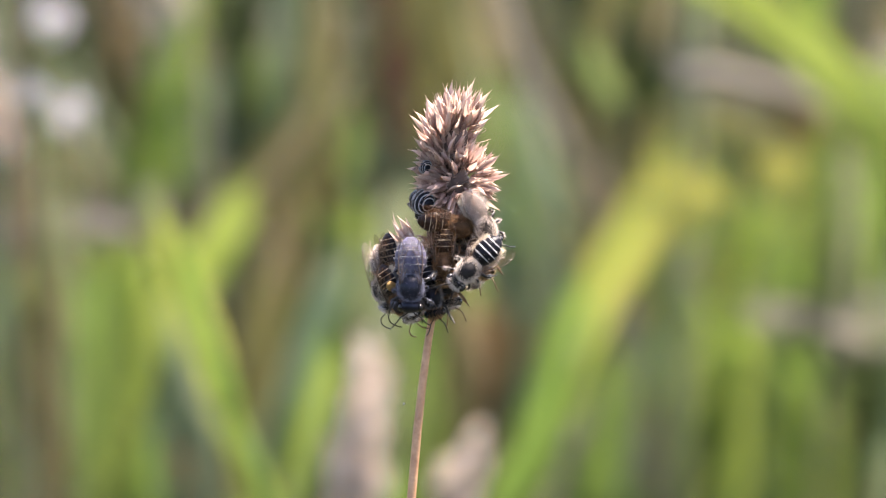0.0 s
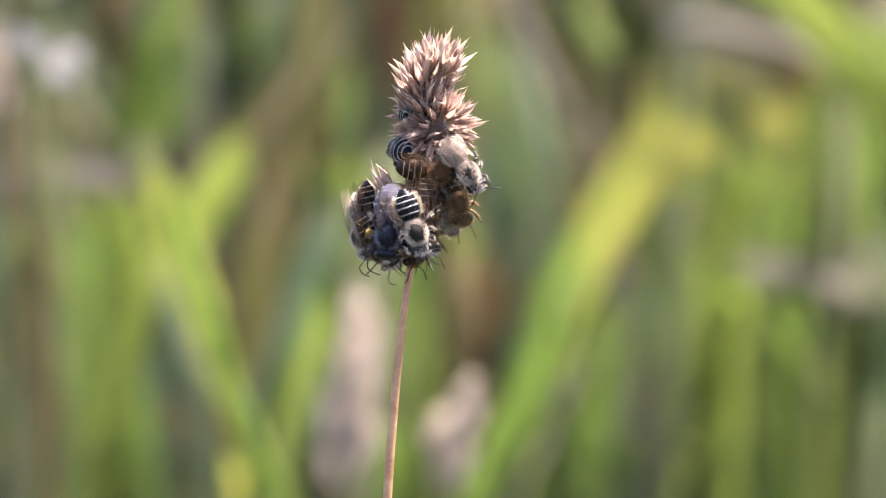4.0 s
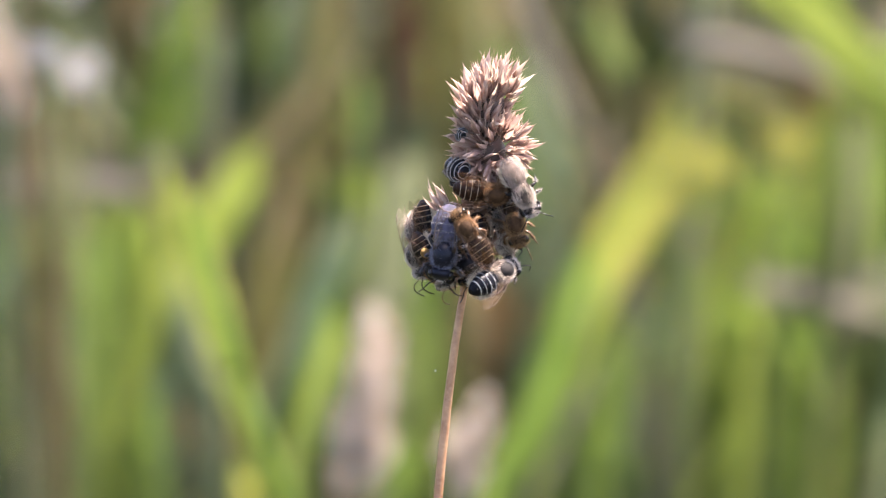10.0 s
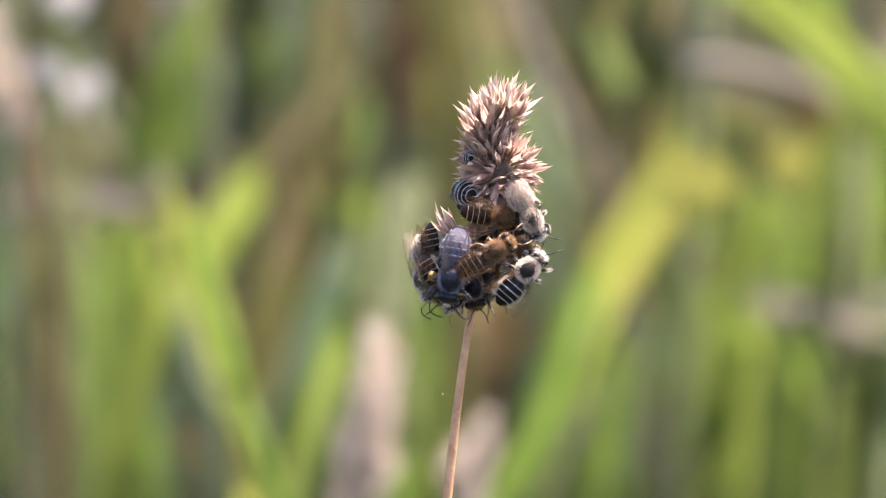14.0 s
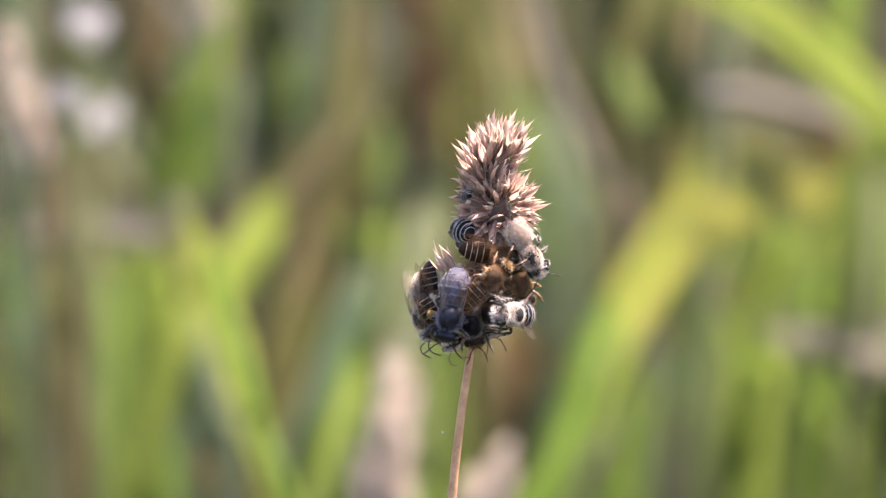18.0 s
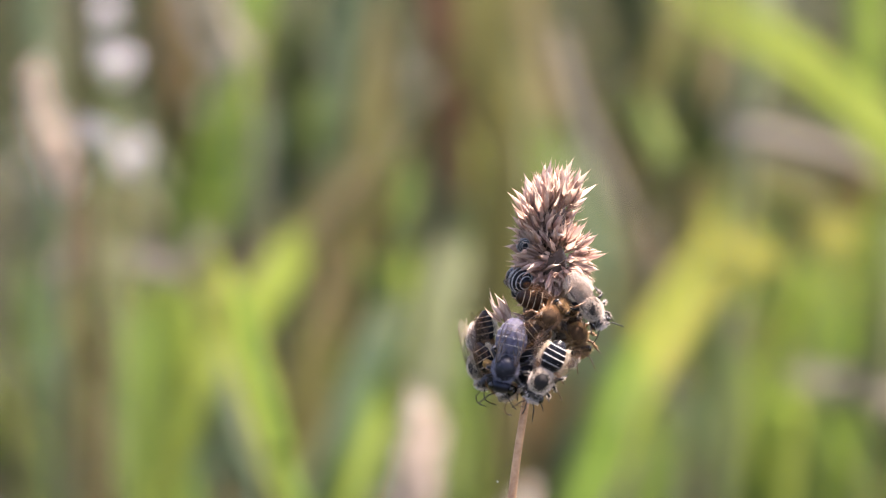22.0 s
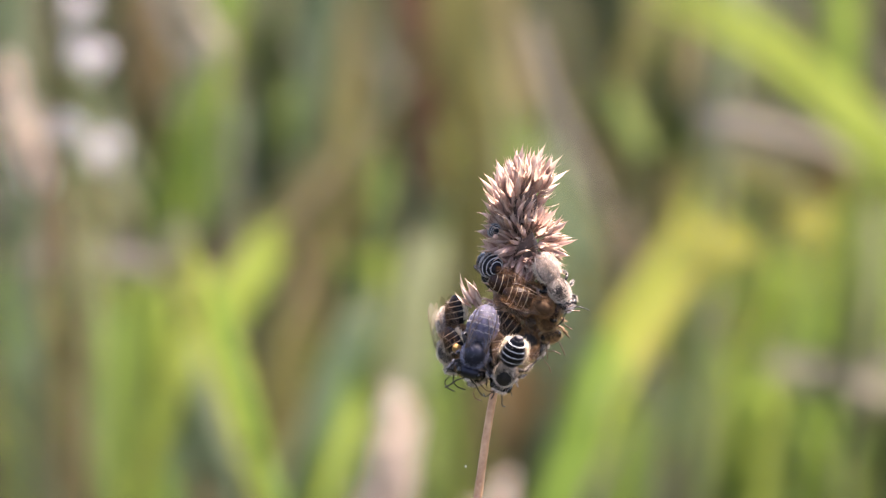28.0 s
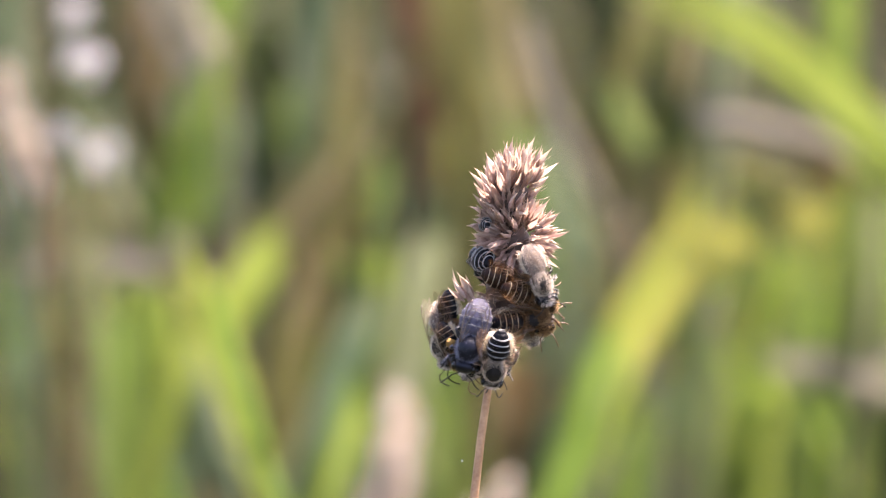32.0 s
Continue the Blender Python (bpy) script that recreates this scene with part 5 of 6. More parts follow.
blade("leaf_fresh", 14.7, [(0.137, 1.050, 0.473), (0.138, 1.054, 0.453), (0.139, 1.058, 0.429), (0.142, 1.064, 0.215), (0.143, 1.068, -0.010)], "fresh green grass blade standing in the meadow")
blade("leaf_fresh", 19.5, [(0.187, 1.040, 0.500), (0.190, 1.044, 0.474), (0.190, 1.048, 0.444), (0.190, 1.054, 0.222), (0.190, 1.058, -0.010)], "fresh green grass blade standing in the meadow")
blade("straw_mist", 10.9, [(0.156, 0.880, 0.527), (0.156, 0.884, 0.502), (0.154, 0.888, 0.475), (0.151, 0.892, 0.442), (0.147, 0.896, 0.405), (0.140, 0.902, 0.203), (0.135, 0.906, -0.010)], "pale green grass leaf fading to straw")
blade("leaf_yellow", 16.8, [(0.070, 0.680, 0.529), (0.061, 0.684, 0.510), (0.052, 0.688, 0.494), (0.046, 0.692, 0.477), (0.038, 0.696, 0.455), (-0.042, 0.702, 0.227), (-0.089, 0.706, -0.010)], "sunlit yellow grass blade bending in the meadow")
blade("leaf_fresh", 14.2, [(0.045, 0.560, 0.520), (0.039, 0.564, 0.504), (0.034, 0.568, 0.486), (0.027, 0.572, 0.468), (0.019, 0.576, 0.445), (-0.070, 0.582, 0.223), (-0.124, 0.586, -0.010)], "fresh green grass blade standing in the meadow")
blade("leaf_fresh", 12.3, [(0.038, 0.540, 0.503), (0.032, 0.544, 0.487), (0.026, 0.548, 0.471), (0.018, 0.552, 0.456), (0.012, 0.556, 0.441), (-0.077, 0.562, 0.221), (-0.130, 0.566, -0.010)], "fresh green grass blade standing in the meadow")
blade("straw_pale", 12.7, [(0.114, 0.880, 0.461), (0.130, 0.884, 0.455), (0.148, 0.888, 0.449), (0.169, 0.892, 0.443), (0.194, 0.896, 0.434), (0.232, 0.902, 0.217), (0.255, 0.906, -0.010)], "pale dry grass leaf bent across the meadow")
blade("leaf_fresh", 8.3, [(0.135, 0.800, 0.455), (0.135, 0.804, 0.437), (0.134, 0.808, 0.415), (0.134, 0.814, 0.208), (0.134, 0.818, -0.010)], "fresh green grass blade standing in the meadow")
blade("leaf_green", 20.1, [(0.078, 0.900, 0.456), (0.077, 0.904, 0.435), (0.075, 0.908, 0.407), (0.072, 0.912, 0.374), (0.067, 0.918, 0.187), (0.063, 0.922, -0.010)], "green grass blade standing in the meadow")
blade("straw", 11.8, [(0.090, 0.980, 0.411), (0.089, 0.984, 0.386), (0.087, 0.988, 0.361), (0.079, 0.994, 0.181), (0.075, 0.998, -0.010)], "dry straw-coloured grass leaf standing in the meadow")
blade("leaf_fresh", 20.6, [(0.098, 0.940, 0.459), (0.101, 0.944, 0.433), (0.104, 0.948, 0.404), (0.107, 0.952, 0.369), (0.110, 0.958, 0.185), (0.113, 0.962, -0.010)], "fresh green grass blade standing in the meadow")
blade("leaf_fresh", 15.6, [(0.116, 0.900, 0.441), (0.115, 0.904, 0.419), (0.113, 0.908, 0.396), (0.111, 0.912, 0.367), (0.105, 0.918, 0.183), (0.101, 0.922, -0.010)], "fresh green grass blade standing in the meadow")
blade("leaf_olive", 15.9, [(0.107, 0.920, 0.395), (0.107, 0.924, 0.376), (0.106, 0.928, 0.358), (0.104, 0.934, 0.179), (0.103, 0.938, -0.010)], "olive grass leaf fading to straw in the meadow")
blade("leaf_green", 14.4, [(0.137, 1.000, 0.422), (0.139, 1.004, 0.397), (0.136, 1.008, 0.367), (0.134, 1.012, 0.341), (0.131, 1.018, 0.171), (0.129, 1.022, -0.010)], "green grass blade standing in the meadow")
blade("leaf_green", 12.0, [(0.139, 1.000, 0.408), (0.139, 1.004, 0.378), (0.139, 1.008, 0.347), (0.138, 1.014, 0.173), (0.138, 1.018, -0.010)], "green grass blade standing in the meadow")
blade("leaf_green", 10.9, [(0.136, 0.860, 0.408), (0.135, 0.864, 0.390), (0.135, 0.868, 0.373), (0.134, 0.874, 0.186), (0.133, 0.878, -0.010)], "green grass blade standing in the meadow")
blade("leaf_dark", 19.2, [(0.175, 1.000, 0.418), (0.176, 1.004, 0.397), (0.175, 1.008, 0.367), (0.173, 1.012, 0.341), (0.170, 1.018, 0.171), (0.168, 1.022, -0.010)], "grass leaf coloured dark green to stand for a shaded gap")
blade("leaf_green", 14.1, [(0.186, 0.980, 0.465), (0.187, 0.984, 0.440), (0.187, 0.988, 0.410), (0.187, 0.994, 0.205), (0.187, 0.998, -0.010)], "green grass blade standing in the meadow")
blade("leaf_teal", 13.7, [(0.180, 0.920, 0.400), (0.178, 0.924, 0.379), (0.176, 0.928, 0.359), (0.172, 0.934, 0.179), (0.170, 0.938, -0.010)], "blue-green grass blade standing in the meadow")
blade("leaf_dark", 17.4, [(0.199, 1.060, 0.407), (0.201, 1.064, 0.380), (0.201, 1.068, 0.354), (0.201, 1.074, 0.177), (0.200, 1.078, -0.010)], "grass leaf coloured dark green to stand for a shaded gap")
blade("leaf_fresh", 13.3, [(0.053, 0.880, 0.408), (0.049, 0.884, 0.389), (0.043, 0.888, 0.365), (0.026, 0.894, 0.183), (0.016, 0.898, -0.010)], "fresh green grass blade standing in the meadow")
blade("leaf_dark", 8.7, [(0.058, 0.860, 0.415), (0.055, 0.864, 0.394), (0.051, 0.868, 0.372), (0.039, 0.874, 0.186), (0.031, 0.878, -0.010)], "grass leaf coloured dark green to stand for a shaded gap")
blade("leaf_green", 15.7, [(0.070, 0.900, 0.395), (0.066, 0.904, 0.375), (0.063, 0.908, 0.361), (0.053, 0.914, 0.180), (0.048, 0.918, -0.010)], "green grass blade standing in the meadow")
blade("leaf_fresh", 16.2, [(0.150, 0.960, 0.479), (0.147, 0.964, 0.458), (0.144, 0.968, 0.433), (0.136, 0.974, 0.217), (0.131, 0.978, -0.010)], "fresh green grass blade standing in the meadow")
blade("leaf_dark", 9.8, [(-0.029, 1.050, 0.539), (-0.032, 1.054, 0.519), (-0.036, 1.058, 0.498), (-0.052, 1.064, 0.249), (-0.062, 1.068, -0.010)], "grass leaf coloured dark green to stand for a shaded gap")
blade("leaf_dark", 10.0, [(-0.134, 0.920, 0.431), (-0.131, 0.924, 0.407), (-0.130, 0.928, 0.383), (-0.130, 0.932, 0.358), (-0.128, 0.938, 0.179), (-0.127, 0.942, -0.010)], "grass leaf coloured dark green to stand for a shaded gap")
blade("straw_red", 19.0, [(-0.029, 1.020, 0.614), (-0.022, 1.024, 0.581), (-0.018, 1.028, 0.559), (-0.019, 1.032, 0.532), (-0.020, 1.038, 0.266), (-0.020, 1.042, -0.010)], "reddish dry grass leaf in the meadow")
blade("leaf_olive", 20.8, [(-0.010, 0.980, 0.617), (-0.005, 0.984, 0.575), (-0.000, 0.988, 0.547), (0.003, 0.992, 0.518), (0.014, 0.998, 0.259), (0.021, 1.002, -0.010)], "olive grass leaf fading to straw in the meadow")
blade("leaf_olive", 11.7, [(0.008, 1.000, 0.612), (0.014, 1.004, 0.574), (0.020, 1.008, 0.545), (0.024, 1.012, 0.516), (0.035, 1.018, 0.258), (0.042, 1.022, -0.010)], "olive grass leaf fading to straw in the meadow")
blade("leaf_dark", 17.1, [(0.052, 1.060, 0.610), (0.054, 1.064, 0.580), (0.059, 1.068, 0.558), (0.080, 1.074, 0.279), (0.093, 1.078, -0.010)], "grass leaf coloured dark green to stand for a shaded gap")
blade("leaf_olive", 13.9, [(0.074, 0.980, 0.606), (0.071, 0.984, 0.580), (0.065, 0.988, 0.559), (0.060, 0.992, 0.530), (0.041, 0.998, 0.265), (0.030, 1.002, -0.010)], "olive grass leaf fading to straw in the meadow")
blade("leaf_olive", 18.3, [(0.087, 0.960, 0.599), (0.085, 0.964, 0.573), (0.081, 0.968, 0.549), (0.075, 0.972, 0.523), (0.056, 0.978, 0.262), (0.044, 0.982, -0.010)], "olive grass leaf fading to straw in the meadow")
blade("straw_mist", 13.3, [(0.102, 0.920, 0.611), (0.100, 0.924, 0.586), (0.098, 0.928, 0.566), (0.088, 0.934, 0.283), (0.082, 0.938, -0.010)], "pale green grass leaf fading to straw")
blade("leaf_fresh", 15.3, [(0.143, 0.900, 0.623), (0.142, 0.904, 0.599), (0.145, 0.908, 0.576), (0.157, 0.914, 0.288), (0.164, 0.918, -0.010)], "fresh green grass blade standing in the meadow")
blade("leaf_dark", 14.1, [(-0.085, 1.000, 0.575), (-0.084, 1.004, 0.551), (-0.086, 1.008, 0.527), (-0.093, 1.014, 0.264), (-0.097, 1.018, -0.010)], "grass leaf coloured dark green to stand for a shaded gap")
blade("leaf_fresh", 12.4, [(-0.100, 0.960, 0.610), (-0.101, 0.964, 0.580), (-0.106, 0.968, 0.550), (-0.118, 0.974, 0.275), (-0.126, 0.978, -0.010)], "fresh green grass blade standing in the meadow")
blade("leaf_teal", 12.0, [(-0.187, 0.920, 0.610), (-0.185, 0.924, 0.574), (-0.182, 0.928, 0.546), (-0.180, 0.932, 0.519), (-0.177, 0.938, 0.259), (-0.174, 0.942, -0.010)], "blue-green grass blade standing in the meadow")
blade("straw_brown", 9.1, [(-0.134, 0.950, 0.601), (-0.130, 0.954, 0.566), (-0.127, 0.958, 0.543), (-0.111, 0.964, 0.271), (-0.102, 0.968, -0.010)], "dry brown grass leaf standing in the meadow")
blade("leaf_teal", 14.1, [(-0.059, 1.000, 0.609), (-0.062, 1.004, 0.571), (-0.064, 1.008, 0.542), (-0.066, 1.012, 0.513), (-0.071, 1.018, 0.256), (-0.074, 1.022, -0.010)], "blue-green grass blade standing in the meadow")
blade("leaf_fresh", 12.3, [(-0.158, 0.790, 0.482), (-0.156, 0.794, 0.459), (-0.154, 0.798, 0.428), (-0.153, 0.802, 0.389), (-0.150, 0.808, 0.195), (-0.148, 0.812, -0.010)], "fresh green grass blade standing in the meadow")
blade("leaf_dark", 10.8, [(-0.146, 0.860, 0.466), (-0.146, 0.864, 0.441), (-0.146, 0.868, 0.409), (-0.145, 0.872, 0.373), (-0.145, 0.878, 0.186), (-0.145, 0.882, -0.010)], "grass leaf coloured dark green to stand for a shaded gap")
blade("leaf_lime", 9.6, [(-0.133, 0.880, 0.496), (-0.131, 0.884, 0.469), (-0.131, 0.888, 0.441), (-0.129, 0.892, 0.404), (-0.126, 0.898, 0.202), (-0.125, 0.902, -0.010)], "sunlit yellow-green grass blade bending in the meadow")
blade("straw_mist", 10.7, [(-0.015, 0.840, 0.481), (-0.017, 0.844, 0.463), (-0.021, 0.848, 0.445), (-0.033, 0.854, 0.223), (-0.041, 0.858, -0.010)], "pale green grass leaf fading to straw")
blade("leaf_fresh", 13.4, [(0.122, 0.900, 0.463), (0.121, 0.904, 0.440), (0.119, 0.908, 0.416), (0.115, 0.914, 0.208), (0.112, 0.918, -0.010)], "fresh green grass blade standing in the meadow")
blade("leaf_dark", 13.7, [(0.050, 0.860, 0.567), (0.056, 0.864, 0.552), (0.062, 0.868, 0.539), (0.066, 0.872, 0.523), (0.080, 0.878, 0.261), (0.089, 0.882, -0.010)], "grass leaf coloured dark green to stand for a shaded gap")
blade("straw_dark", 11.8, [(0.127, 0.840, 0.547), (0.133, 0.844, 0.536), (0.137, 0.848, 0.524), (0.139, 0.852, 0.509), (0.147, 0.858, 0.254), (0.152, 0.862, -0.010)], "dry grass leaf coloured dark to stand for a shaded patch")
blade("leaf_dark", 14.1, [(0.073, 0.900, 0.564), (0.078, 0.904, 0.548), (0.079, 0.908, 0.532), (0.077, 0.912, 0.513), (0.066, 0.918, 0.257), (0.059, 0.922, -0.010)], "grass leaf coloured dark green to stand for a shaded gap")
blade("leaf_dark", 10.0, [(-0.038, 0.880, 0.539), (-0.036, 0.884, 0.525), (-0.038, 0.888, 0.511), (-0.040, 0.892, 0.495), (-0.050, 0.898, 0.248), (-0.056, 0.902, -0.010)], "grass leaf coloured dark green to stand for a shaded gap")
blade("leaf_dark", 13.7, [(-0.079, 0.950, 0.553), (-0.079, 0.954, 0.537), (-0.079, 0.958, 0.520), (-0.083, 0.962, 0.501), (-0.097, 0.968, 0.251), (-0.105, 0.972, -0.010)], "grass leaf coloured dark green to stand for a shaded gap")
blade("leaf_dark", 8.8, [(-0.122, 0.900, 0.560), (-0.122, 0.904, 0.544), (-0.124, 0.908, 0.530), (-0.127, 0.912, 0.514), (-0.140, 0.918, 0.257), (-0.148, 0.922, -0.010)], "grass leaf coloured dark green to stand for a shaded gap")
blade("leaf_dark", 10.7, [(0.166, 0.840, 0.448), (0.166, 0.844, 0.430), (0.164, 0.848, 0.411), (0.164, 0.852, 0.392), (0.164, 0.858, 0.196), (0.164, 0.862, -0.010)], "grass leaf coloured dark green to stand for a shaded gap")
blade("leaf_yellow", 6.7, [(-0.082, 0.560, 0.535), (-0.077, 0.564, 0.517), (-0.072, 0.568, 0.503), (-0.069, 0.572, 0.491), (-0.066, 0.576, 0.480), (-0.063, 0.580, 0.467), (0.031, 0.586, 0.234), (0.087, 0.590, -0.010)], "sunlit yellow grass blade bending in the meadow")
blade("leaf_green", 12.9, [(0.062, 0.840, 0.438), (0.060, 0.844, 0.416), (0.059, 0.848, 0.393), (0.057, 0.852, 0.374), (0.051, 0.858, 0.187), (0.048, 0.862, -0.010)], "green grass blade standing in the meadow")
blade("leaf_fresh", 11.5, [(0.092, 0.940, 0.443), (0.091, 0.944, 0.414), (0.091, 0.948, 0.385), (0.089, 0.952, 0.355), (0.086, 0.958, 0.177), (0.084, 0.962, -0.010)], "fresh green grass blade standing in the meadow")
blade("straw_mist", 13.4, [(-0.013, 0.820, 0.516), (-0.016, 0.824, 0.499), (-0.019, 0.828, 0.479), (-0.022, 0.832, 0.457), (-0.025, 0.836, 0.434), (-0.034, 0.842, 0.217), (-0.040, 0.846, -0.010)], "pale green grass leaf fading to straw")
blade("straw_mist", 12.0, [(0.028, 0.860, 0.546), (0.033, 0.864, 0.524), (0.037, 0.868, 0.501), (0.042, 0.872, 0.477), (0.058, 0.878, 0.238), (0.068, 0.882, -0.010)], "pale green grass leaf fading to straw")
blade("leaf_teal", 10.9, [(0.020, 0.880, 0.508), (0.024, 0.884, 0.488), (0.026, 0.888, 0.465), (0.028, 0.892, 0.442), (0.032, 0.898, 0.221), (0.035, 0.902, -0.010)], "blue-green grass blade standing in the meadow")
blade("leaf_fresh", 11.2, [(0.065, 0.800, 0.455), (0.064, 0.804, 0.435), (0.061, 0.808, 0.410), (0.058, 0.812, 0.386), (0.051, 0.818, 0.193), (0.047, 0.822, -0.010)], "fresh green grass blade standing in the meadow")
blade("straw_pale", 7.4, [(0.131, 0.860, 0.464), (0.143, 0.864, 0.456), (0.159, 0.868, 0.451), (0.182, 0.872, 0.447), (0.221, 0.878, 0.224), (0.244, 0.882, -0.010)], "pale dry grass leaf bent across the meadow")


def meadow(name, label, material, count, near, far, half, tall, wide, seed, gap=0.0):
    """A stand of many bent blades, thicker with distance."""
    rng = random.Random(seed)
    verts, faces = [], []
    for k in range(count):
        y = near + (far - near) * rng.random() ** 0.8
        x = rng.uniform(-1, 1) * (half + 0.22 * y)
        if noise.noise(Vector((x * 3.1, y * 2.0, seed * 1.7))) < gap:
            continue
        h = tall * rng.uniform(0.55, 1.15)
        w = wide * rng.uniform(0.5, 1.3)
        lean = Vector((rng.gauss(0, 0.28), rng.gauss(0, 0.22), 0))
        turn = rng.uniform(-0.7, 0.7)
        side = Vector((math.cos(turn), math.sin(turn), 0)) * w / 2
        n = len(verts)
        for i, f in enumerate((0, 0.35, 0.7, 1.0)):
            p = Vector((x, y, -0.02)) + Vector((0, 0, h * (f - 0.12 * f * f * lean.length * 3))) + lean * h * f * f
            s = side * (1 - 0.85 * f ** 2)
            verts += [p - s, p + s]
            if i:
                faces.append((n + 2 * i - 2, n + 2 * i - 1, n + 2 * i + 1, n + 2 * i))
    me = bpy.data.meshes.new(name)
    me.from_pydata(verts, [], faces)
    me.materials.append(MAT[material])
    return tagged(new(name, me), label, "grass", kind="stuff")


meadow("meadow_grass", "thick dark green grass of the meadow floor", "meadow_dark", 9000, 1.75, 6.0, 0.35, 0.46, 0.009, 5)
meadow("meadow_grass", "green and yellowish meadow grass standing thick", "meadow_green", 5200, 1.75, 5.5, 0.35, 0.62, 0.010, 6, 0.0)
meadow("dry_grass", "dry straw-coloured grass standing in the meadow", "meadow_straw", 4200, 1.75, 5.5, 0.35, 0.66, 0.008, 7, 0.0)

def turf(name, label, material, count, reach, tall, wide, seed):
    """Grass on all the ground about, kept low along the camera's line of sight."""
    rng = random.Random(seed)
    verts, faces = [], []
    for k in range(count):
        r, a = reach * math.sqrt(rng.uniform(0.0002, 1.0)), rng.uniform(0, math.tau)
        x, y = r * math.cos(a), r * math.sin(a)
        h = tall * rng.uniform(0.5, 1.2)
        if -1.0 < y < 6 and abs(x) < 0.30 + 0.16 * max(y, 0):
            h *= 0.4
        w = wide * rng.uniform(0.6, 1.4)
        lean = Vector((rng.gauss(0, 0.4), rng.gauss(0, 0.4), 0))
        turn = rng.uniform(0, math.pi)
        side = Vector((math.cos(turn), math.sin(turn), 0)) * w / 2
        n = len(verts)
        for i, f in enumerate((0, 0.5, 1.0)):
            p = Vector((x, y, -0.03)) + Vector((0, 0, h * (f - 0.2 * f * f))) + lean * h * f * f
            s = side * (1 - 0.9 * f ** 2)
            verts += [p - s, p + s]
            if i:
                faces.append((n + 2 * i - 2, n + 2 * i - 1, n + 2 * i + 1, n + 2 * i))
    me = bpy.data.meshes.new(name)
    me.from_pydata(verts, [], faces)
    me.materials.append(MAT[material])
    return tagged(new(name, me), label, "grass", kind="stuff")


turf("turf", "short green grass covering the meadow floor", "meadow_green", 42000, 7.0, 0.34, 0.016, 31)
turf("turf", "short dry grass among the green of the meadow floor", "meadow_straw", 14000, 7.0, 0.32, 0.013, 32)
meadow("grass_blades", "fresh green grass blades scattered through the meadow", "leaf_fresh", 60, 1.1, 1.7, 0.02, 0.60, 0.0065, 21)
meadow("grass_blades", "dark green grass blades scattered through the meadow", "leaf_dark", 70, 1.1, 1.7, 0.02, 0.60, 0.0065, 22)
meadow("dry_grass", "straw-coloured grass blades scattered through the meadow", "straw", 45, 1.1, 1.7, 0.02, 0.62, 0.0060, 23)
meadow("thin_stems", "thin bright straw stems among the blades", "straw_pale", 70, 0.55, 1.5, 0.02, 0.66, 0.0034, 41)
meadow("thin_stems", "thin yellow-green stems among the blades", "leaf_lime", 90, 0.55, 1.5, 0.02, 0.62, 0.0046, 42)
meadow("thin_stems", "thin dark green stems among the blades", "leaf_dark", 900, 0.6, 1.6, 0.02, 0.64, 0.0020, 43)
meadow("thin_stems", "thin dry grass stems among the blades", "meadow_straw", 150, 0.75, 1.6, 0.02, 0.66, 0.0030, 8)
meadow("thin_stems", "thin green grass stems among the blades", "meadow_green", 170, 0.75, 1.6, 0.02, 0.66, 0.0032, 9)


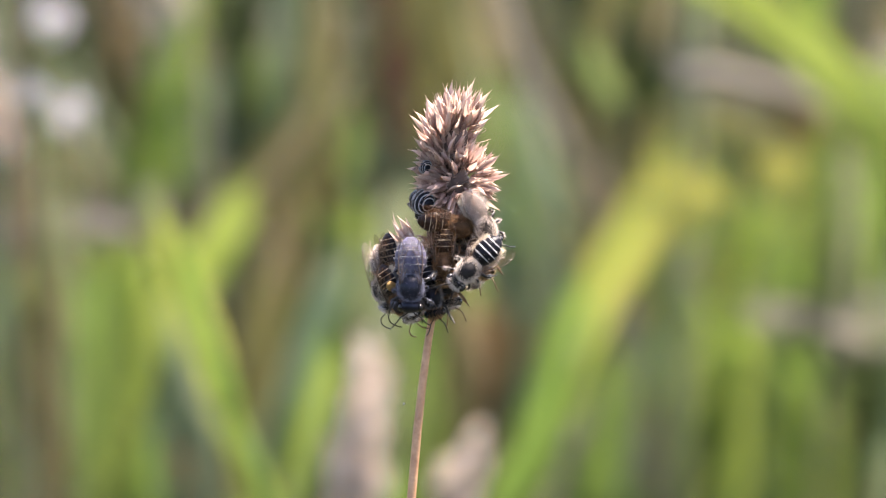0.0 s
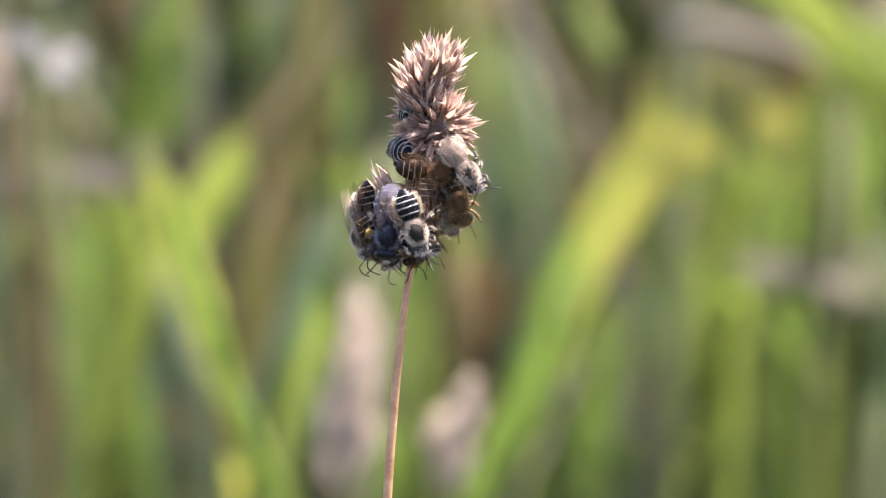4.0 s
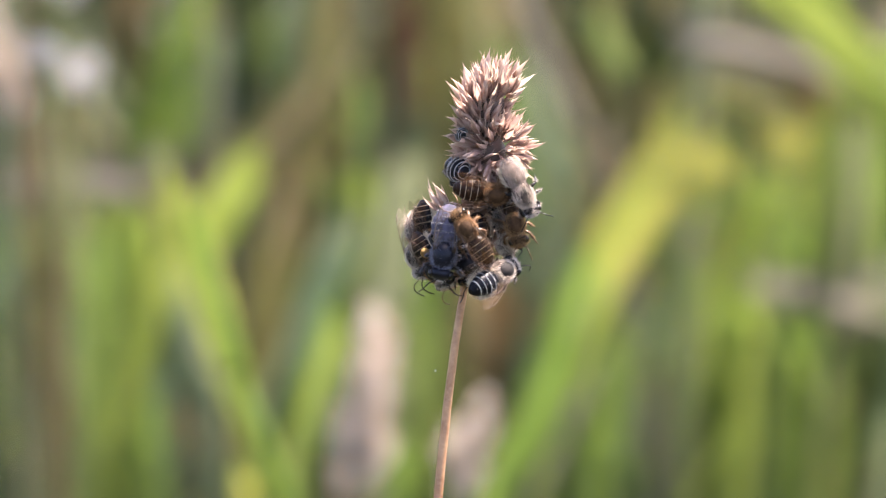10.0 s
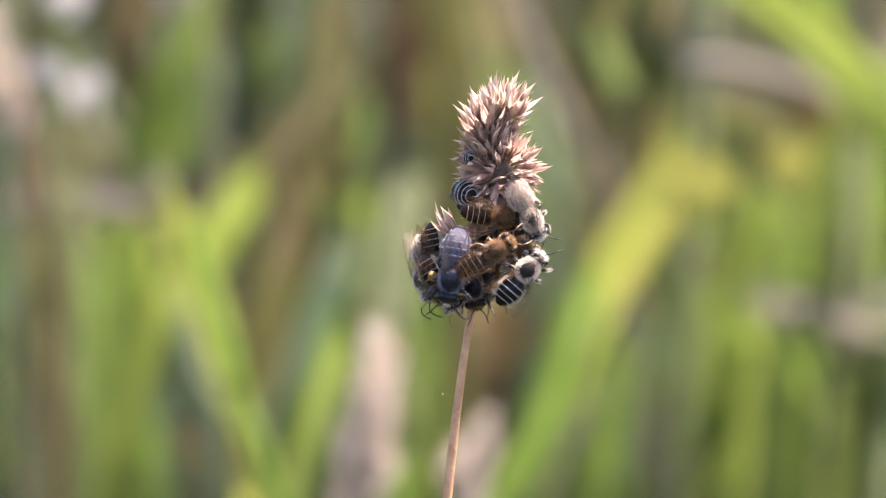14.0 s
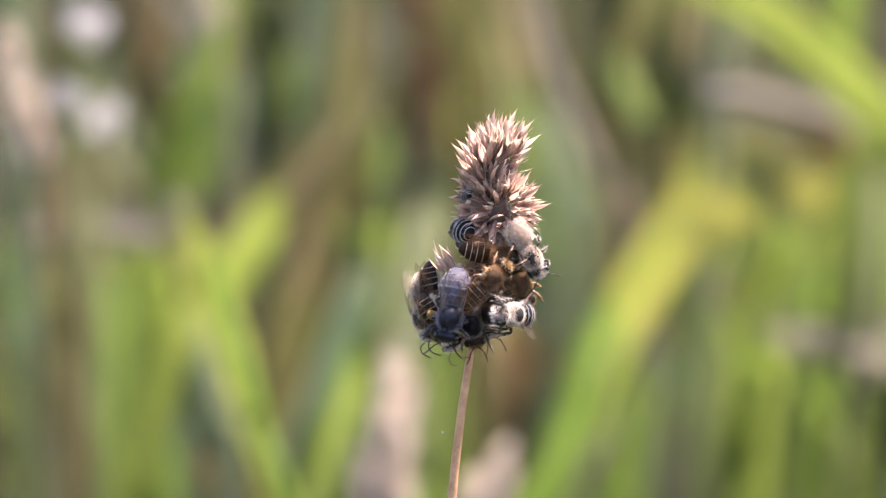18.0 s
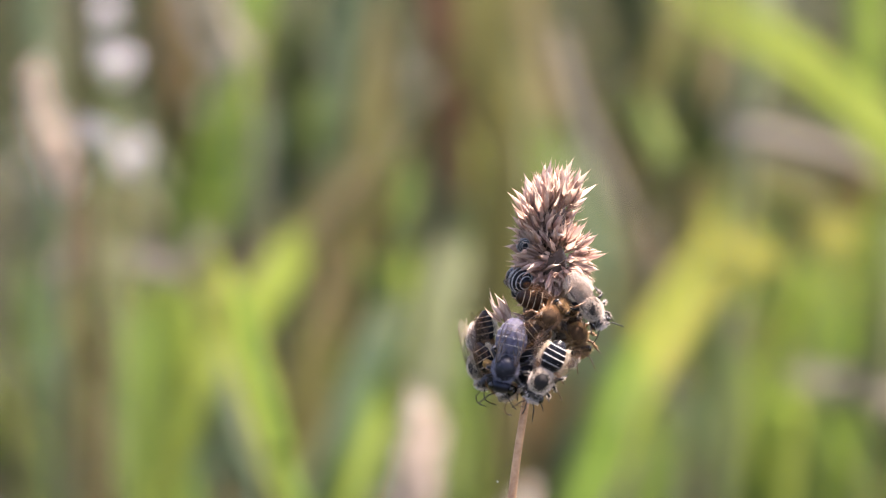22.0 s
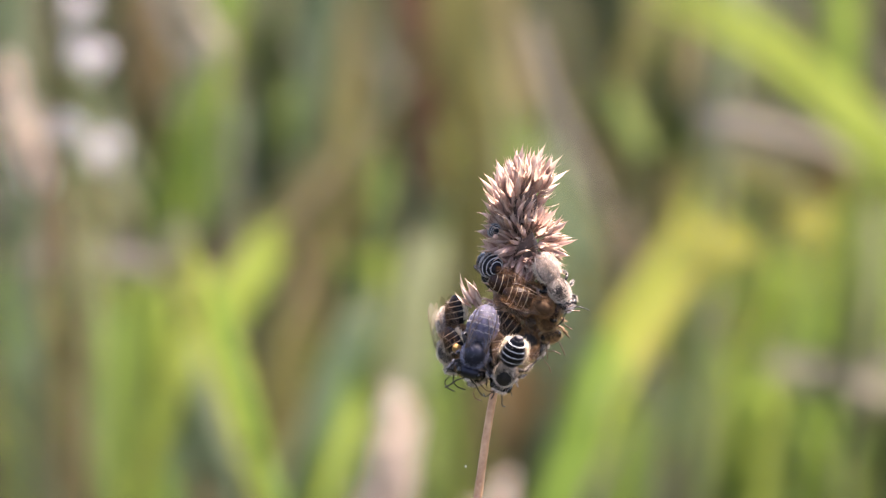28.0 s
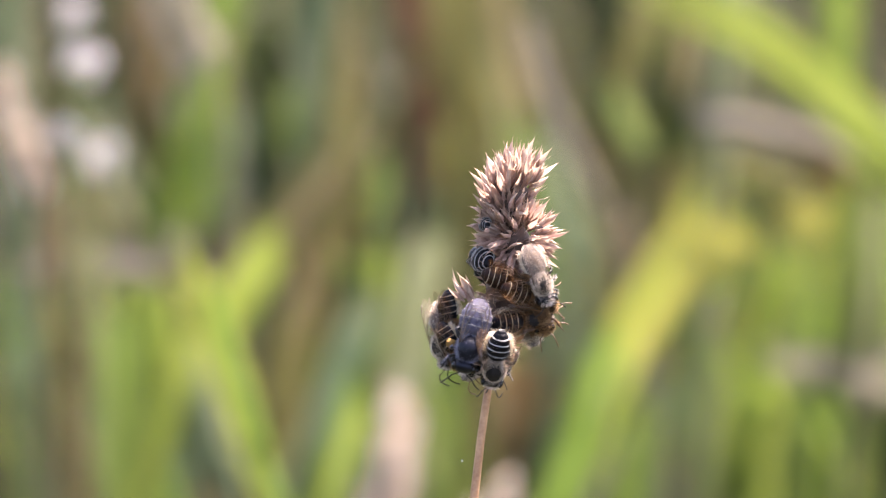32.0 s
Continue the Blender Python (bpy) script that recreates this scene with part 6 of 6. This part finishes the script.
# ---- what moves ----
# seconds, the stalk's shift aside and up (millimetres) and its lean (degrees)
SWAY = [
    (0, 0.03, -0.04, 0.01),
    (0.5, 0.39, -0.33, -0.18),
    (1, -0.99, -0.26, -0.44),
    (1.5, -0.16, -0.37, -0.21),
    (2, 0.99, -0.78, 0.18),
    (2.5, 0.73, 0.11, -0.06),
    (3, 1.02, 0.71, 0.10),
    (3.5, -2.41, -0.12, -0.32),
    (5.5, 0.07, 0.91, 0.14),
    (6, 0.45, -0.55, 0.23),
    (6.5, 0.96, 0.01, -0.05),
    (7, 1.05, 0.76, -0.10),
    (7.5, 1.68, -0.87, 0.23),
    (8, 2.05, -0.72, 0.21),
    (8.5, 2.02, 0.13, -0.02),
    (9, 0.83, 0.38, 0.10),
    (9.5, 1.02, 0.34, 0.09),
    (10, 1.39, 0.51, 0.06),
    (10.5, 0.38, -0.66, -0.31),
    (11, 1.44, -0.29, -0.13),
    (11.5, 1.66, 0.29, -0.09),
    (12, 1.03, -0.72, -0.38),
    (12.5, 1.20, -0.03, 0.02),
    (13, 0.94, 0.19, 0.07),
    (13.5, 0.23, -0.51, 0.11),
    (14, 0.83, 0.19, -0.05),
    (14.5, 0.35, -0.10, 0.12),
    (15, 0.47, -0.41, 0.06),
    (15.5, 0.60, -0.48, 0.31),
    (17.5, -0.19, 0.18, -0.33),
    (18, -2.10, -0.50, -0.77),
    (18.5, 0.56, 0.55, -0.51),
    (19, 0.38, 0.44, -0.49),
    (19.5, -0.55, 0.36, -0.63),
    (20, 0.63, 0.60, -0.15),
    (20.5, 0.13, 1.09, -0.51),
    (21, -0.06, 0.28, -1.01),
    (21.5, -1.10, 0.40, -1.25),
    (22, 0.26, 0.04, -1.18),
    (22.5, 0.67, -0.26, 0.24),
    (23, 1.61, 0.69, 0.27),
    (23.5, -0.03, -0.20, 0.53),
    (24, 0.01, 0.13, 0.80),
    (24.5, 1.12, 1.17, 0.75),
    (26.5, 0.27, 0.26, 0.09),
    (27, 0.08, 0.19, 0.15),
    (27.5, -0.34, 0.19, -0.03),
    (28, 0.06, 0.35, 0.02),
    (28.5, 0.03, -0.00, -0.10),
    (29, 0.68, 0.34, -0.05),
    (29.5, -0.01, 0.47, -0.36),
    (30, 0.88, 0.04, -0.27),
    (30.5, 0.56, -0.04, -0.12),
    (31, -0.20, -0.03, -0.07),
    (31.5, 0.04, 0.04, 0.11),
    (32, 0.35, -0.17, -0.29),
]


def motions():
    times = [row[0] for row in SWAY]
    pivot = pose(0.0009, 0, 0.0166)
    shifts = {t: pose(x / 1000, 0, z / 1000) @ pivot @ pose(0, 0, 0, 0, a, 0) @ pivot.inverted() for t, x, z, a in SWAY}
    walk(stalk, [(t, BASE @ shifts[t]) for t in times])
    for ob, stays in BEES:
        rows = []
        for t in times:
            before = max((s for s in stays if s[0] <= t), key=lambda s: s[0])
            after = min((s for s in stays if s[0] >= t), key=lambda s: s[0], default=before)
            f = 0 if after[0] == before[0] else (t - before[0]) / (after[0] - before[0])
            f = f * f * (3 - 2 * f) if after[0] - before[0] > 1.01 else f
            rows.append((t, BASE @ shifts[t] @ before[1].lerp(after[1], f)))
        walk(ob, rows)
        if ob in BUSY:
            rng = random.Random(len(stays))
            for leg in [c for c in ob.children if c.name.startswith("leg")]:
                rest, beat = leg.matrix_basis.copy(), rng.uniform(0, 6.28)
                walk(leg, [(t, rest @ pose(0, 0, 0, 9 * math.sin(2.3 * t + beat), 10 * math.sin(3.1 * t + beat), 12 * math.sin(2.7 * t + 2 * beat))) for t in times])
        for head in [c for c in ob.children if c.name.startswith("head")]:
            if ob in BUSY:
                for feeler in [c for c in head.children if c.name.startswith("antenna")]:
                    rest, beat = feeler.matrix_basis.copy(), rng.uniform(0, 6.28)
                    walk(feeler, [(t, rest @ pose(0, 0, 0, 7 * math.sin(1.9 * t + beat), 14 * math.sin(2.2 * t + beat), 0)) for t in times])


motions()
